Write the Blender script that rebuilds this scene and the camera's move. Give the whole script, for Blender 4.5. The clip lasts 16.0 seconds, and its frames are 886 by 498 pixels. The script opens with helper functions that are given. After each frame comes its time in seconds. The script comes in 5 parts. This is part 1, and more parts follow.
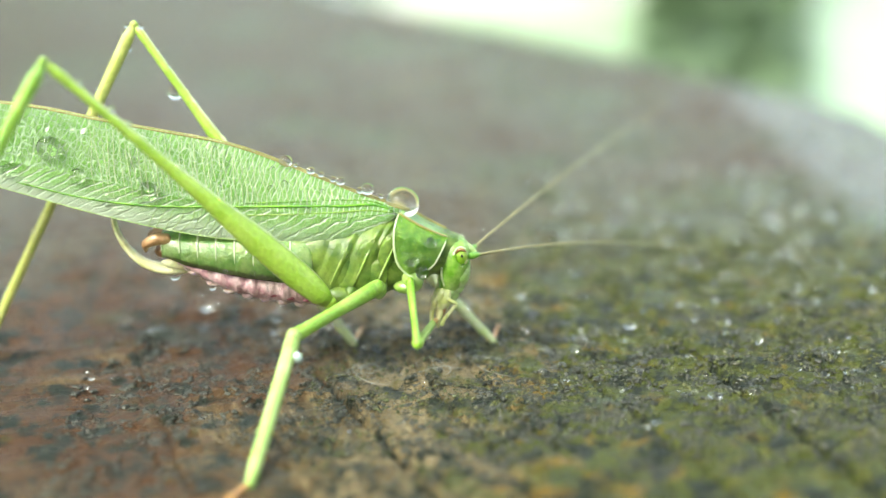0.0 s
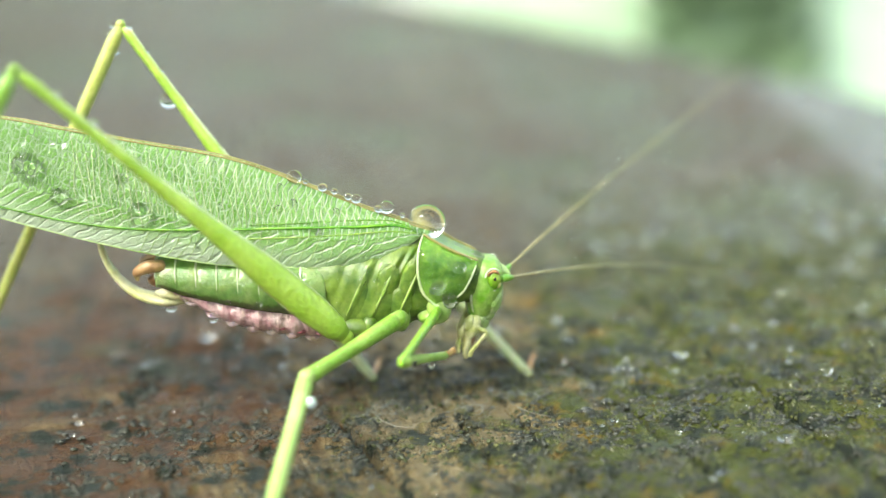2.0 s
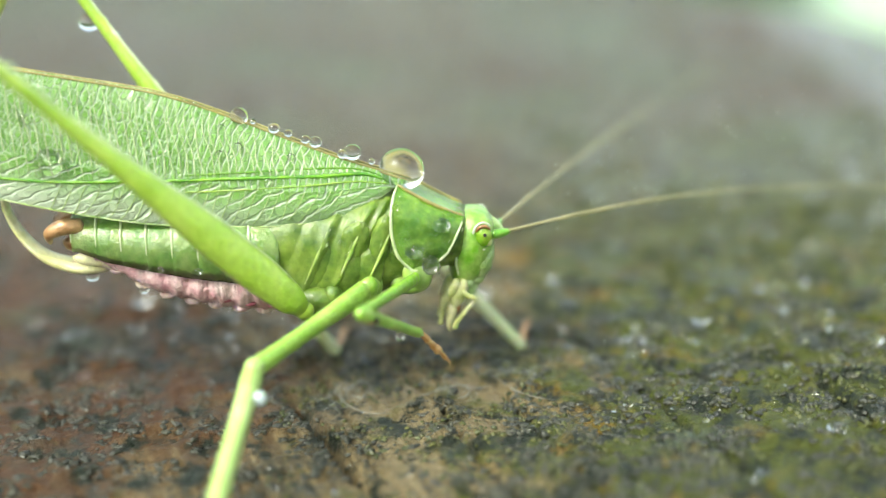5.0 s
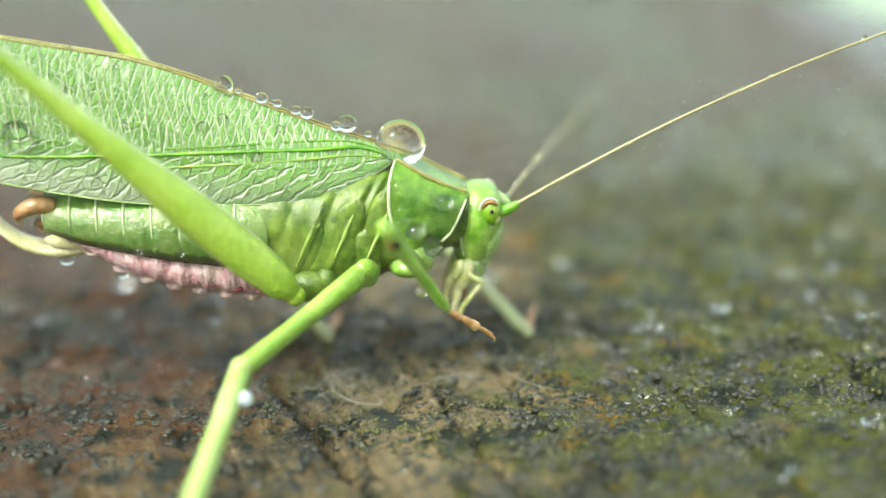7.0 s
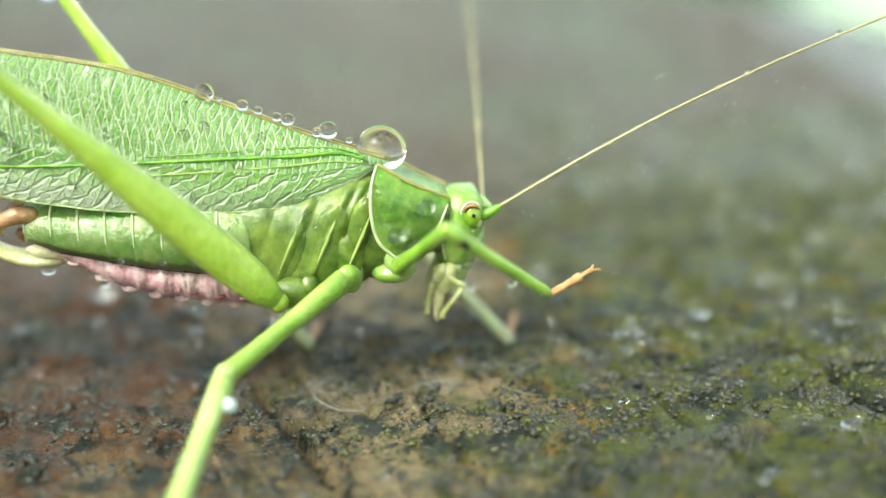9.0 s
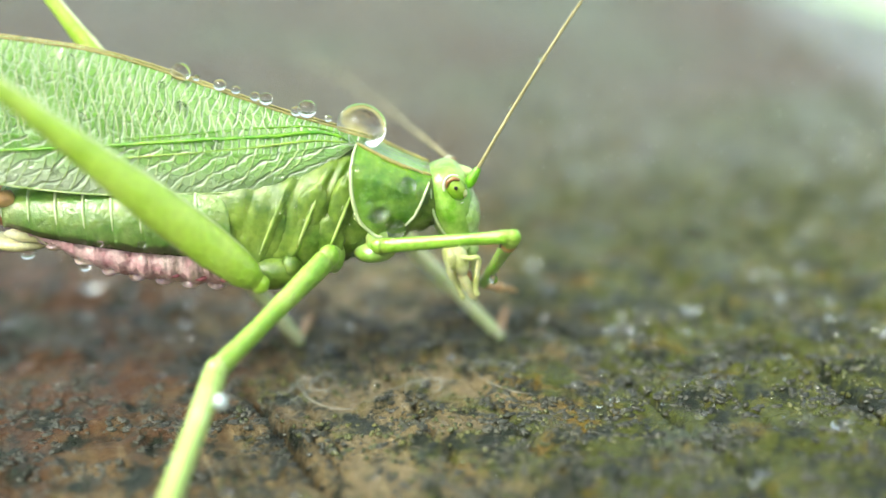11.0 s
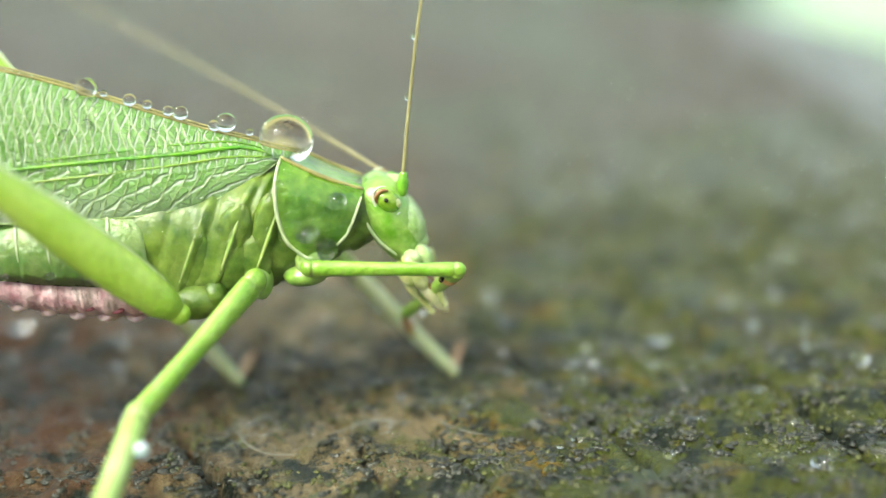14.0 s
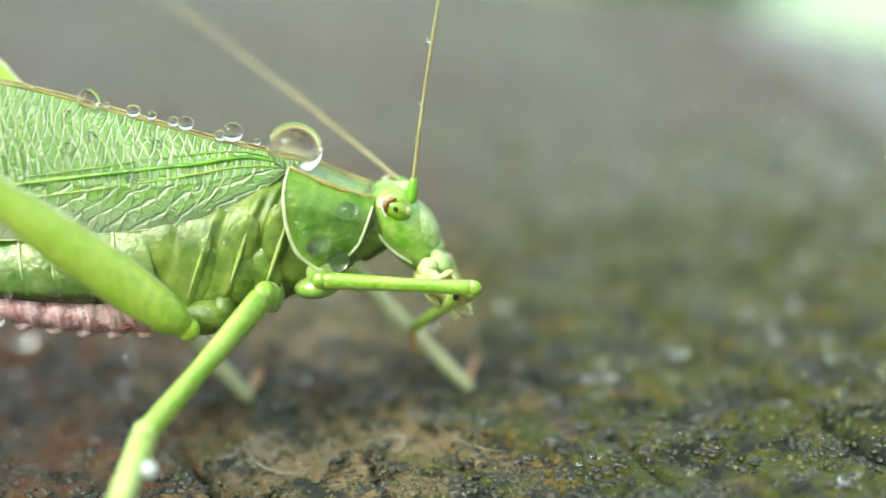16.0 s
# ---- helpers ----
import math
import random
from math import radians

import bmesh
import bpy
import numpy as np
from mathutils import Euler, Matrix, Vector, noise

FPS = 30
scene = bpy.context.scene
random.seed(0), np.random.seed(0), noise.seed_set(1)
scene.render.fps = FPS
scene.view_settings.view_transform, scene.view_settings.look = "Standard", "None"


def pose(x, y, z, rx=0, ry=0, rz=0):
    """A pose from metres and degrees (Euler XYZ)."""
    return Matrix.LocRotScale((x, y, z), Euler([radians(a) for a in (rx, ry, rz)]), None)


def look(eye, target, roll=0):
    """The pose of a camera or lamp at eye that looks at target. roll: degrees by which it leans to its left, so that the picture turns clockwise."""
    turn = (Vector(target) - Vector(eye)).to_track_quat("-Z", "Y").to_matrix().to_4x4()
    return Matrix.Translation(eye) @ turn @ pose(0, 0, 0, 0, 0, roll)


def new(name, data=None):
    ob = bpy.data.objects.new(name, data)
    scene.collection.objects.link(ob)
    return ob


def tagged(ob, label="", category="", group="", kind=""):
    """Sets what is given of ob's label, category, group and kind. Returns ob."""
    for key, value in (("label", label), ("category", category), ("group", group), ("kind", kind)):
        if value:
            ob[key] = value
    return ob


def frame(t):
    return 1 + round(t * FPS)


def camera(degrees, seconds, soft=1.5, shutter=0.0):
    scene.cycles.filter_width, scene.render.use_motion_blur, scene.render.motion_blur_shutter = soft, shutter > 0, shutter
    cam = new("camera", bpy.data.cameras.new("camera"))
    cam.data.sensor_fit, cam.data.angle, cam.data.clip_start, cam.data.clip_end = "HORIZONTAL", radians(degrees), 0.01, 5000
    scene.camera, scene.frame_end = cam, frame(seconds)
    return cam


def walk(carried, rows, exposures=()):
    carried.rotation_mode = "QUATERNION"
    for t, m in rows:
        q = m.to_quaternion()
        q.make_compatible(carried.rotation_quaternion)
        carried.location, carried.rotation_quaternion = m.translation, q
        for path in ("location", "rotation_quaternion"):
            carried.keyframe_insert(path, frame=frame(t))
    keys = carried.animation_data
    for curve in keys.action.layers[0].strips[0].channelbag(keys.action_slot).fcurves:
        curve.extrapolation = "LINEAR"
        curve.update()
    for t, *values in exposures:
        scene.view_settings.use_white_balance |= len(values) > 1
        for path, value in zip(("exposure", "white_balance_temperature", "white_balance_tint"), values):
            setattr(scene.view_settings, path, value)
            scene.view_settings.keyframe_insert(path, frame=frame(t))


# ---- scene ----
MM = 0.001
# seconds, eye in millimetres, yaw, pitch and roll in degrees
PATH = [
    (0, 1.406, -83.834, 35.881, 0.056, -17.029, -2.488),
    (0.5, 0.506, -80.481, 36.111, -0.071, -17.200, -2.554),
    (1, 0.338, -77.352, 35.435, 0.237, -17.130, -2.774),
    (1.5, 0.000, -74.795, 35.093, 0.001, -17.219, -3.113),
    (2, -0.028, -72.972, 34.845, 0.239, -17.473, -3.245),
    (2.5, -0.095, -70.789, 34.042, -0.373, -17.887, -3.230),
    (3, -0.282, -68.922, 33.738, -0.629, -18.435, -3.198),
    (3.5, -0.854, -66.434, 33.362, -0.900, -18.834, -3.109),
    (4, -0.874, -64.240, 32.814, -1.282, -19.311, -3.161),
    (6.5, 0.222, -54.166, 28.285, -0.434, -20.125, -3.046),
    (7, -0.012, -54.339, 28.028, -0.556, -19.886, -2.977),
    (7.5, -0.044, -54.144, 27.760, -0.664, -19.717, -3.067),
    (8, -0.230, -54.219, 27.724, -0.976, -19.617, -2.974),
    (8.5, -0.102, -54.490, 27.715, -1.264, -19.438, -2.910),
    (9, -0.262, -54.608, 27.716, -1.627, -19.309, -2.874),
    (11.5, -0.011, -53.422, 28.897, -2.144, -20.630, -2.412),
    (12, 0.356, -52.622, 28.275, -3.071, -19.425, -2.706),
    (12.5, 0.670, -52.228, 27.976, -3.128, -19.752, -2.628),
    (13, 0.719, -51.799, 27.723, -3.015, -19.485, -2.811),
    (13.5, 0.850, -50.914, 27.423, -3.036, -19.327, -2.842),
    (14, 1.276, -49.767, 26.946, -3.013, -19.180, -3.190),
    (14.5, 0.973, -48.202, 26.454, -2.878, -19.091, -3.376),
    (15, 1.064, -48.290, 26.466, -2.618, -19.034, -3.475),
    (15.5, 1.028, -48.237, 26.505, -2.683, -19.015, -3.536),
    (16, 1.113, -48.284, 26.521, -2.701, -18.742, -3.587),
]


def eye_pose(x, y, z, yaw, pitch, roll):
    a, b = radians(yaw), radians(pitch)
    ahead = Vector((-math.sin(a) * math.cos(b), math.cos(a) * math.cos(b), math.sin(b)))
    eye = Vector((x, y, z)) * MM
    return look(eye, eye + ahead, roll)


cam = camera(35, 16.0, soft=1.5)
walk(cam, [(row[0], eye_pose(*row[1:])) for row in PATH], [(0, 1.64, 6800, -6), (1, 1.54, 6800, -6), (4, 1.54, 6800, -6), (9, 1.56, 6800, -6), (11.5, 1.66, 6800, -6), (12, 1.56, 6800, -6), (12.5, 1.52, 6800, -6), (14.5, 1.44, 6800, -6), (16, 1.44, 6800, -6)])

# the insect's base, on which the lens is focused
# the insect is laid out in a resting pose at a slightly smaller size; SET puts it in its place on the plank
GROW = 1.045
SET = Matrix.Translation((0.0, 2.7, -1.37)) @ Matrix.Scale(GROW, 4)
STAND = Vector((-3.0, 1.4, 0.0))
BASE = SET.inverted() @ STAND
katydid = new("katydid")
katydid.location = STAND * MM
katydid.scale = (GROW, GROW, GROW)
katydid.empty_display_size = 0.002
cam.data.dof.use_dof = True
cam.data.dof.focus_object = katydid
cam.data.dof.aperture_fstop = 15

# ---- light ----
SUN_UP, SUN_ROUND = radians(52), radians(226)
world = bpy.data.worlds.new("sky")
scene.world = world
world.use_nodes = True
sky_nodes = world.node_tree.nodes
sky = sky_nodes.new("ShaderNodeTexSky")
sky.sky_type, sky.sun_disc = "NISHITA", False
sky.sun_elevation, sky.sun_rotation = SUN_UP, SUN_ROUND
sky.air_density, sky.dust_density, sky.ozone_density = 1.0, 4.0, 1.0
sky_nodes["Background"].inputs["Strength"].default_value = 0.15
grey = sky_nodes.new("ShaderNodeHueSaturation")
grey.inputs["Saturation"].default_value = 0.55
world.node_tree.links.new(sky.outputs[0], grey.inputs["Color"])
world.node_tree.links.new(grey.outputs[0], sky_nodes["Background"].inputs["Color"])
sun = new("sun", bpy.data.lights.new("sun", "SUN"))
sun.data.energy, sun.data.angle, sun.data.color = 0.8, radians(20), (1.0, 0.97, 0.92)
sun.matrix_world = look((math.sin(SUN_ROUND) * math.cos(SUN_UP), math.cos(SUN_ROUND) * math.cos(SUN_UP), math.sin(SUN_UP)), (0, 0, 0))


# ---- materials ----
def nodes_of(name):
    m = bpy.data.materials.new(name)
    m.use_nodes = True
    return m, m.node_tree.nodes, m.node_tree.links, m.node_tree.nodes["Principled BSDF"]


def noise_tex(nodes, links, coord, per_mm, detail=4.0, stretch=(1, 1, 1), rough=0.55):
    mp = nodes.new("ShaderNodeMapping")
    mp.inputs["Scale"].default_value = [s * 1000 * per_mm for s in stretch]
    links.new(coord, mp.inputs["Vector"])
    n = nodes.new("ShaderNodeTexNoise")
    n.inputs["Scale"].default_value, n.inputs["Detail"].default_value, n.inputs["Roughness"].default_value = 1.0, detail, rough
    links.new(mp.outputs[0], n.inputs["Vector"])
    return n.outputs["Fac"]


def ramp_of(nodes, links, fac, stops):
    r = nodes.new("ShaderNodeValToRGB")
    while len(r.color_ramp.elements) < len(stops):
        r.color_ramp.elements.new(0.5)
    for e, (p, c) in zip(r.color_ramp.elements, stops):
        e.position, e.color = p, (*c, 1) if len(c) == 3 else c
    links.new(fac, r.inputs[0])
    return r.outputs["Color"]


def mixed(nodes, links, fac, a, b, mode="MIX"):
    m = nodes.new("ShaderNodeMix")
    m.data_type, m.blend_type = "RGBA", mode
    for value, k in ((fac, 0), (a, 6), (b, 7)):
        if hasattr(value, "links"):
            links.new(value, m.inputs[k])
        else:
            m.inputs[k].default_value = value if k == 0 else (*value, 1)
    return m.outputs[2]


def bump_of(nodes, links, height, mm, strength=1.0, normal=None):
    b = nodes.new("ShaderNodeBump")
    b.inputs["Strength"].default_value, b.inputs["Distance"].default_value = strength, mm * MM
    links.new(height, b.inputs["Height"])
    if normal is not None:
        links.new(normal, b.inputs["Normal"])
    return b.outputs[0]


def skin(name, dark, light, per_mm=0.8, rough=0.28, fine=4.5, relief=0.06, thin=0.0, sss=0.0, coat=0.8, island=0.0):
    """An organic surface in two tones, mottled at two scales, with a fine relief."""
    m, nodes, links, p = nodes_of(name)
    co = nodes.new("ShaderNodeTexCoord").outputs["Object"]
    big, small = noise_tex(nodes, links, co, per_mm, 5), noise_tex(nodes, links, co, fine, 4)
    tone = ramp_of(nodes, links, big, [(0.33, dark), (0.68, light)])
    fleck = ramp_of(nodes, links, small, [(0.3, (0.78, 0.78, 0.78)), (0.7, (1.12, 1.12, 1.12))])
    tone = mixed(nodes, links, 0.75, tone, fleck, "MULTIPLY")
    if island:
        g = nodes.new("ShaderNodeNewGeometry")
        var = ramp_of(nodes, links, g.outputs["Random Per Island"], [(0.0, (1 - island,) * 3), (1.0, (1 + island,) * 3)])
        tone = mixed(nodes, links, 1.0, tone, var, "MULTIPLY")
    links.new(tone, p.inputs["Base Color"])
    p.inputs["Roughness"].default_value = rough
    p.inputs["Coat Weight"].default_value, p.inputs["Coat Roughness"].default_value, p.inputs["Coat IOR"].default_value = coat, 0.04, 1.45
    normal = bump_of(nodes, links, small, relief)
    links.new(normal, p.inputs["Normal"]), links.new(normal, p.inputs["Coat Normal"])
    if sss:
        p.inputs["Subsurface Weight"].default_value, p.inputs["Subsurface Scale"].default_value = sss, 0.0007
        p.inputs["Subsurface Radius"].default_value = (0.7, 1.0, 0.25)
    if thin:
        t = nodes.new("ShaderNodeBsdfTranslucent")
        links.new(tone, t.inputs["Color"])
        mx = nodes.new("ShaderNodeMixShader")
        mx.inputs[0].default_value = thin
        links.new(p.outputs[0], mx.inputs[1]), links.new(t.outputs[0], mx.inputs[2])
        links.new(mx.outputs[0], nodes["Material Output"].inputs["Surface"])
    return m


def wing_material():
    """Leaf-like wing: a net of fine pale veins over green cells, laid out along the wing in millimetres."""
    m, nodes, links, p = nodes_of("wing_green")
    uv = nodes.new("ShaderNodeTexCoord").outputs["UV"]
    span = nodes.new("ShaderNodeUVMap")
    span.uv_map = "Span"
    across = nodes.new("ShaderNodeSeparateXYZ")
    links.new(span.outputs[0], across.inputs[0])
    warp = nodes.new("ShaderNodeTexNoise")
    warp.inputs["Scale"].default_value, warp.inputs["Detail"].default_value = 1.0, 2
    links.new(uv, warp.inputs["Vector"])
    bent = nodes.new("ShaderNodeVectorMath")
    bent.operation = "MULTIPLY_ADD"
    bent.inputs[1].default_value = (0.4, 0.4, 0)
    links.new(warp.outputs["Color"], bent.inputs[0]), links.new(uv, bent.inputs[2])

    def net(sx, sy, edge, shift, turn=0.0):
        mp = nodes.new("ShaderNodeMapping")
        mp.vector_type = "TEXTURE"
        mp.inputs["Scale"].default_value, mp.inputs["Location"].default_value, mp.inputs["Rotation"].default_value = (1 / sx, 1 / sy, 1), (shift, shift, 0), (0, 0, turn)
        links.new(bent.outputs[0], mp.inputs["Vector"])
        v = nodes.new("ShaderNodeTexVoronoi")
        v.feature = "DISTANCE_TO_EDGE"
        v.inputs["Scale"].default_value = 1.0
        links.new(mp.outputs[0], v.inputs["Vector"])
        return ramp_of(nodes, links, v.outputs["Distance"], [(0.0, (1, 1, 1)), (edge, (0, 0, 0))])

    def rise(value, lo, hi, a=0.0, b=1.0):
        r = nodes.new("ShaderNodeMapRange")
        r.interpolation_type = "SMOOTHSTEP"
        for key, number in (("From Min", lo), ("From Max", hi), ("To Min", a), ("To Max", b)):
            r.inputs[key].default_value = number
        links.new(value, r.inputs["Value"])
        return r.outputs[0]

    def ribs(apart, turn, wild):
        """Fine parallel veins, so many millimetres apart."""
        mp = nodes.new("ShaderNodeMapping")
        mp.inputs["Rotation"].default_value = (0, 0, turn)
        links.new(bent.outputs[0], mp.inputs["Vector"])
        w = nodes.new("ShaderNodeTexWave")
        w.inputs["Scale"].default_value, w.inputs["Distortion"].default_value = 0.314 / apart, wild
        w.inputs["Detail"].default_value, w.inputs["Detail Scale"].default_value = 2.0, 1.2
        links.new(mp.outputs[0], w.inputs["Vector"])
        return ramp_of(nodes, links, w.outputs["Fac"], [(0.80, (0, 0, 0)), (0.985, (1, 1, 1))])

    below = rise(across.outputs[1], 0.60, 0.64)
    regular = rise(across.outputs[0], 0.25, 0.6, 0.95, 0.35)
    upper = mixed(nodes, links, regular, net(2.6, 1.5, 0.09, 0.0, 0.1), ribs(0.33, 0.12, 1.6))
    upper = mixed(nodes, links, 0.4, upper, net(3.9, 3.4, 0.08, 3.7), "SCREEN")
    lower = mixed(nodes, links, 0.35, ribs(0.5, 0.85, 3.0), net(3.4, 3.0, 0.08, 5.1), "SCREEN")
    vein = mixed(nodes, links, below, upper, lower)
    patch = nodes.new("ShaderNodeTexNoise")
    patch.inputs["Scale"].default_value, patch.inputs["Detail"].default_value = 0.6, 4
    links.new(uv, patch.inputs["Vector"])
    cell = ramp_of(nodes, links, patch.outputs["Fac"], [(0.3, (0.20, 0.45, 0.07)), (0.7, (0.35, 0.59, 0.17))])
    # the hanging hind field is paler towards its edge
    pale = nodes.new("ShaderNodeMath")
    pale.operation = "MULTIPLY"
    links.new(rise(across.outputs[1], 0.66, 0.97), pale.inputs[0]), links.new(rise(across.outputs[0], 0.15, 0.5, 0.2, 0.9), pale.inputs[1])
    cell = mixed(nodes, links, pale.outputs[0], cell, (0.68, 0.74, 0.60))
    # pale green veins whitened further: their wet highlights are put into the colour
    tone = mixed(nodes, links, vein, cell, (0.74, 0.86, 0.66))
    links.new(tone, p.inputs["Base Color"])
    p.inputs["Roughness"].default_value = 0.32
    p.inputs["Coat Weight"].default_value, p.inputs["Coat Roughness"].default_value, p.inputs["Coat IOR"].default_value = 1.0, 0.12, 1.6
    normal = bump_of(nodes, links, vein, 0.11)
    links.new(normal, p.inputs["Normal"]), links.new(normal, p.inputs["Coat Normal"])
    t = nodes.new("ShaderNodeBsdfTranslucent")
    links.new(tone, t.inputs["Color"])
    mx = nodes.new("ShaderNodeMixShader")
    mx.inputs[0].default_value = 0.35
    links.new(p.outputs[0], mx.inputs[1]), links.new(t.outputs[0], mx.inputs[2])
    links.new(mx.outputs[0], nodes["Material Output"].inputs["Surface"])
    return m


def water_material():
    m, nodes, links, p = nodes_of("water")
    p.inputs["Base Color"].default_value = (1, 1, 1, 1)
    p.inputs["Roughness"].default_value, p.inputs["IOR"].default_value = 0.0, 1.333
    p.inputs["Transmission Weight"].default_value = 1.0
    return m


def wood_material():
    """Wet weathered wood: slanting grain, rust, bare tan wood, black crust and mottled yellow and green growth."""
    m, nodes, links, p = nodes_of("weathered_wood")
    co = nodes.new("ShaderNodeTexCoord").outputs["Object"]
    turn = nodes.new("ShaderNodeMapping")
    turn.inputs["Rotation"].default_value = (0, 0, -0.35)
    links.new(co, turn.inputs["Vector"])
    grain = noise_tex(nodes, links, turn.outputs[0], 1.0, 6, (2.6, 0.16, 1), 0.65)
    tone = ramp_of(nodes, links, grain, [(0.28, (0.05, 0.036, 0.018)), (0.5, (0.17, 0.125, 0.06)), (0.72, (0.40, 0.31, 0.17))])
    sep = nodes.new("ShaderNodeSeparateXYZ")
    links.new(co, sep.inputs[0])

    def patchy(per_mm, lo, hi, x0, x1, a0, a1, detail=6, rough=0.62, axis=0):
        """A patchy cover whose share shifts along an axis from a0 at x0 to a1 at x1."""
        side = nodes.new("ShaderNodeMapRange")
        for key, value in (("From Min", x0 * MM), ("From Max", x1 * MM), ("To Min", a0), ("To Max", a1)):
            side.inputs[key].default_value = value
        links.new(sep.outputs[axis], side.inputs["Value"])
        add = nodes.new("ShaderNodeMath")
        links.new(side.outputs[0], add.inputs[0])
        links.new(noise_tex(nodes, links, co, per_mm, detail, rough=rough), add.inputs[1])
        return ramp_of(nodes, links, add.outputs[0], [(lo, (0, 0, 0)), (hi, (1, 1, 1))])

    tone = mixed(nodes, links, patchy(0.11, 0.42, 0.66, -16, 4, 0.18, -0.26), tone, (0.095, 0.045, 0.02))
    tone = mixed(nodes, links, patchy(0.2, 0.40, 0.62, -12, -2, -0.36, 0.10), tone, mixed(nodes, links, grain, (0.13, 0.095, 0.05), (0.38, 0.30, 0.17)))
    tone = mixed(nodes, links, patchy(0.19, 0.46, 0.62, -8, 12, -0.24, 0.14), tone, (0.21, 0.128, 0.02))
    tone = mixed(nodes, links, patchy(0.33, 0.48, 0.60, -9, 14, -0.14, 0.17), tone, (0.072, 0.084, 0.014))
    tone = mixed(nodes, links, patchy(0.8, 0.55, 0.66, -4, 16, -0.18, 0.02), tone, (0.13, 0.125, 0.03))
    tone = mixed(nodes, links, patchy(0.42, 0.52, 0.60, -10, 14, 0.03, 0.035, 8, 0.72), tone, (0.018, 0.024, 0.016))
    tone = mixed(nodes, links, patchy(0.13, 0.61, 0.76, -8, 8, 0.0, 0.0, 4), tone, (0.06, 0.085, 0.075))
    # paler grey-green towards the back: reflected sky and lifted shade put into the colour
    tone = mixed(nodes, links, patchy(0.12, 0.35, 0.8, 6, 60, -0.24, 0.10, axis=1), tone, (0.138, 0.140, 0.105))
    tone = mixed(nodes, links, patchy(0.045, 0.52, 0.68, 0, 60, -0.14, 0.06, 3, axis=1), tone, (0.085, 0.112, 0.05))
    tone = mixed(nodes, links, patchy(0.038, 0.46, 0.64, 12, 45, -0.26, 0.06, 4, axis=1), tone, (0.085, 0.058, 0.031))
    links.new(tone, p.inputs["Base Color"])
    wet = ramp_of(nodes, links, noise_tex(nodes, links, co, 0.6, 5), [(0.35, (0.12,) * 3), (0.68, (0.5,) * 3)])
    links.new(wet, p.inputs["Roughness"])
    p.inputs["IOR"].default_value = 1.38
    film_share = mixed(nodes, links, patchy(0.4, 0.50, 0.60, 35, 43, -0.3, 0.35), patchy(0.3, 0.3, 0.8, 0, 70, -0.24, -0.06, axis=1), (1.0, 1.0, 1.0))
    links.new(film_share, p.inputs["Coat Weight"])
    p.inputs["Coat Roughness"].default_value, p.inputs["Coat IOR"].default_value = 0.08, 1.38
    b1 = bump_of(nodes, links, grain, 0.2)
    b2 = bump_of(nodes, links, noise_tex(nodes, links, co, 2.6, 6, rough=0.72), 0.4, normal=b1)
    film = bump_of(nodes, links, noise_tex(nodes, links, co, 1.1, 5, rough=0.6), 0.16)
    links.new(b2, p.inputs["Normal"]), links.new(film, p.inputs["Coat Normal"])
    return m


WING = wing_material()
WATER = water_material()
WOOD = wood_material()
GREEN = skin("body_green", (0.08, 0.27, 0.012), (0.23, 0.47, 0.035), 1.2, fine=3.0, relief=0.09, sss=0.6, coat=1.0)
SHINGREEN = skin("pale_shin", (0.36, 0.55, 0.12), (0.56, 0.71, 0.27), 0.6, sss=0.3)
ABDOMEN = skin("abdomen_green", (0.10, 0.30, 0.025), (0.29, 0.48, 0.09), 1.0, fine=3.0, relief=0.10, sss=0.6, coat=1.0)
HEADGREEN = skin("head_green", (0.16, 0.38, 0.02), (0.44, 0.63, 0.16), 1.0, fine=3.0, relief=0.08, sss=0.6, coat=1.0)
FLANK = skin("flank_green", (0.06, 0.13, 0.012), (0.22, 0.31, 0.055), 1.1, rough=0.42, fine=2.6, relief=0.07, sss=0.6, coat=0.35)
WHITE = skin("white_rim", (0.66, 0.70, 0.52), (0.82, 0.84, 0.70), 2.0)
PALE = skin("pale_green", (0.34, 0.52, 0.14), (0.62, 0.76, 0.38), 1.4, relief=0.10, sss=0.25)
LIME = skin("leg_lime", (0.24, 0.45, 0.05), (0.42, 0.61, 0.13), 0.6, sss=0.55)
FRONTGREEN = skin("front_thigh", (0.20, 0.42, 0.03), (0.34, 0.56, 0.08), 0.6, sss=0.5, coat=1.0)
COXA = skin("coxa_pale", (0.26, 0.44, 0.08), (0.48, 0.64, 0.22), 1.0, fine=2.2, relief=0.05, sss=0.6, coat=1.0)
FARSHIN = skin("far_shin", (0.48, 0.55, 0.26), (0.66, 0.69, 0.42), 0.8, sss=0.4)
FEMUR = skin("femur_lime", (0.33, 0.52, 0.05), (0.46, 0.63, 0.11), 0.7, fine=3.5, relief=0.10, sss=0.2)
STRAW = skin("tibia_straw", (0.50, 0.54, 0.12), (0.64, 0.64, 0.22), 0.8, sss=0.2)
ORANGE = skin("tarsus_orange", (0.52, 0.22, 0.06), (0.66, 0.40, 0.18), 2.0, sss=0.2)
PINK = skin("underside_pink", (0.50, 0.24, 0.28), (0.82, 0.62, 0.62), 1.6, fine=6.0, relief=0.08)
PALEPINK = skin("sternite_pink", (0.62, 0.42, 0.43), (0.84, 0.70, 0.68), 1.6, fine=6.0, relief=0.06, sss=0.3)
MAROON = skin("sternite_maroon", (0.28, 0.05, 0.09), (0.42, 0.14, 0.18), 2.0)
TAN = skin("tan_horn", (0.28, 0.13, 0.05), (0.60, 0.36, 0.18), 1.5)
CREAM = skin("cream", (0.62, 0.60, 0.28), (0.80, 0.77, 0.50), 1.2, sss=0.2)
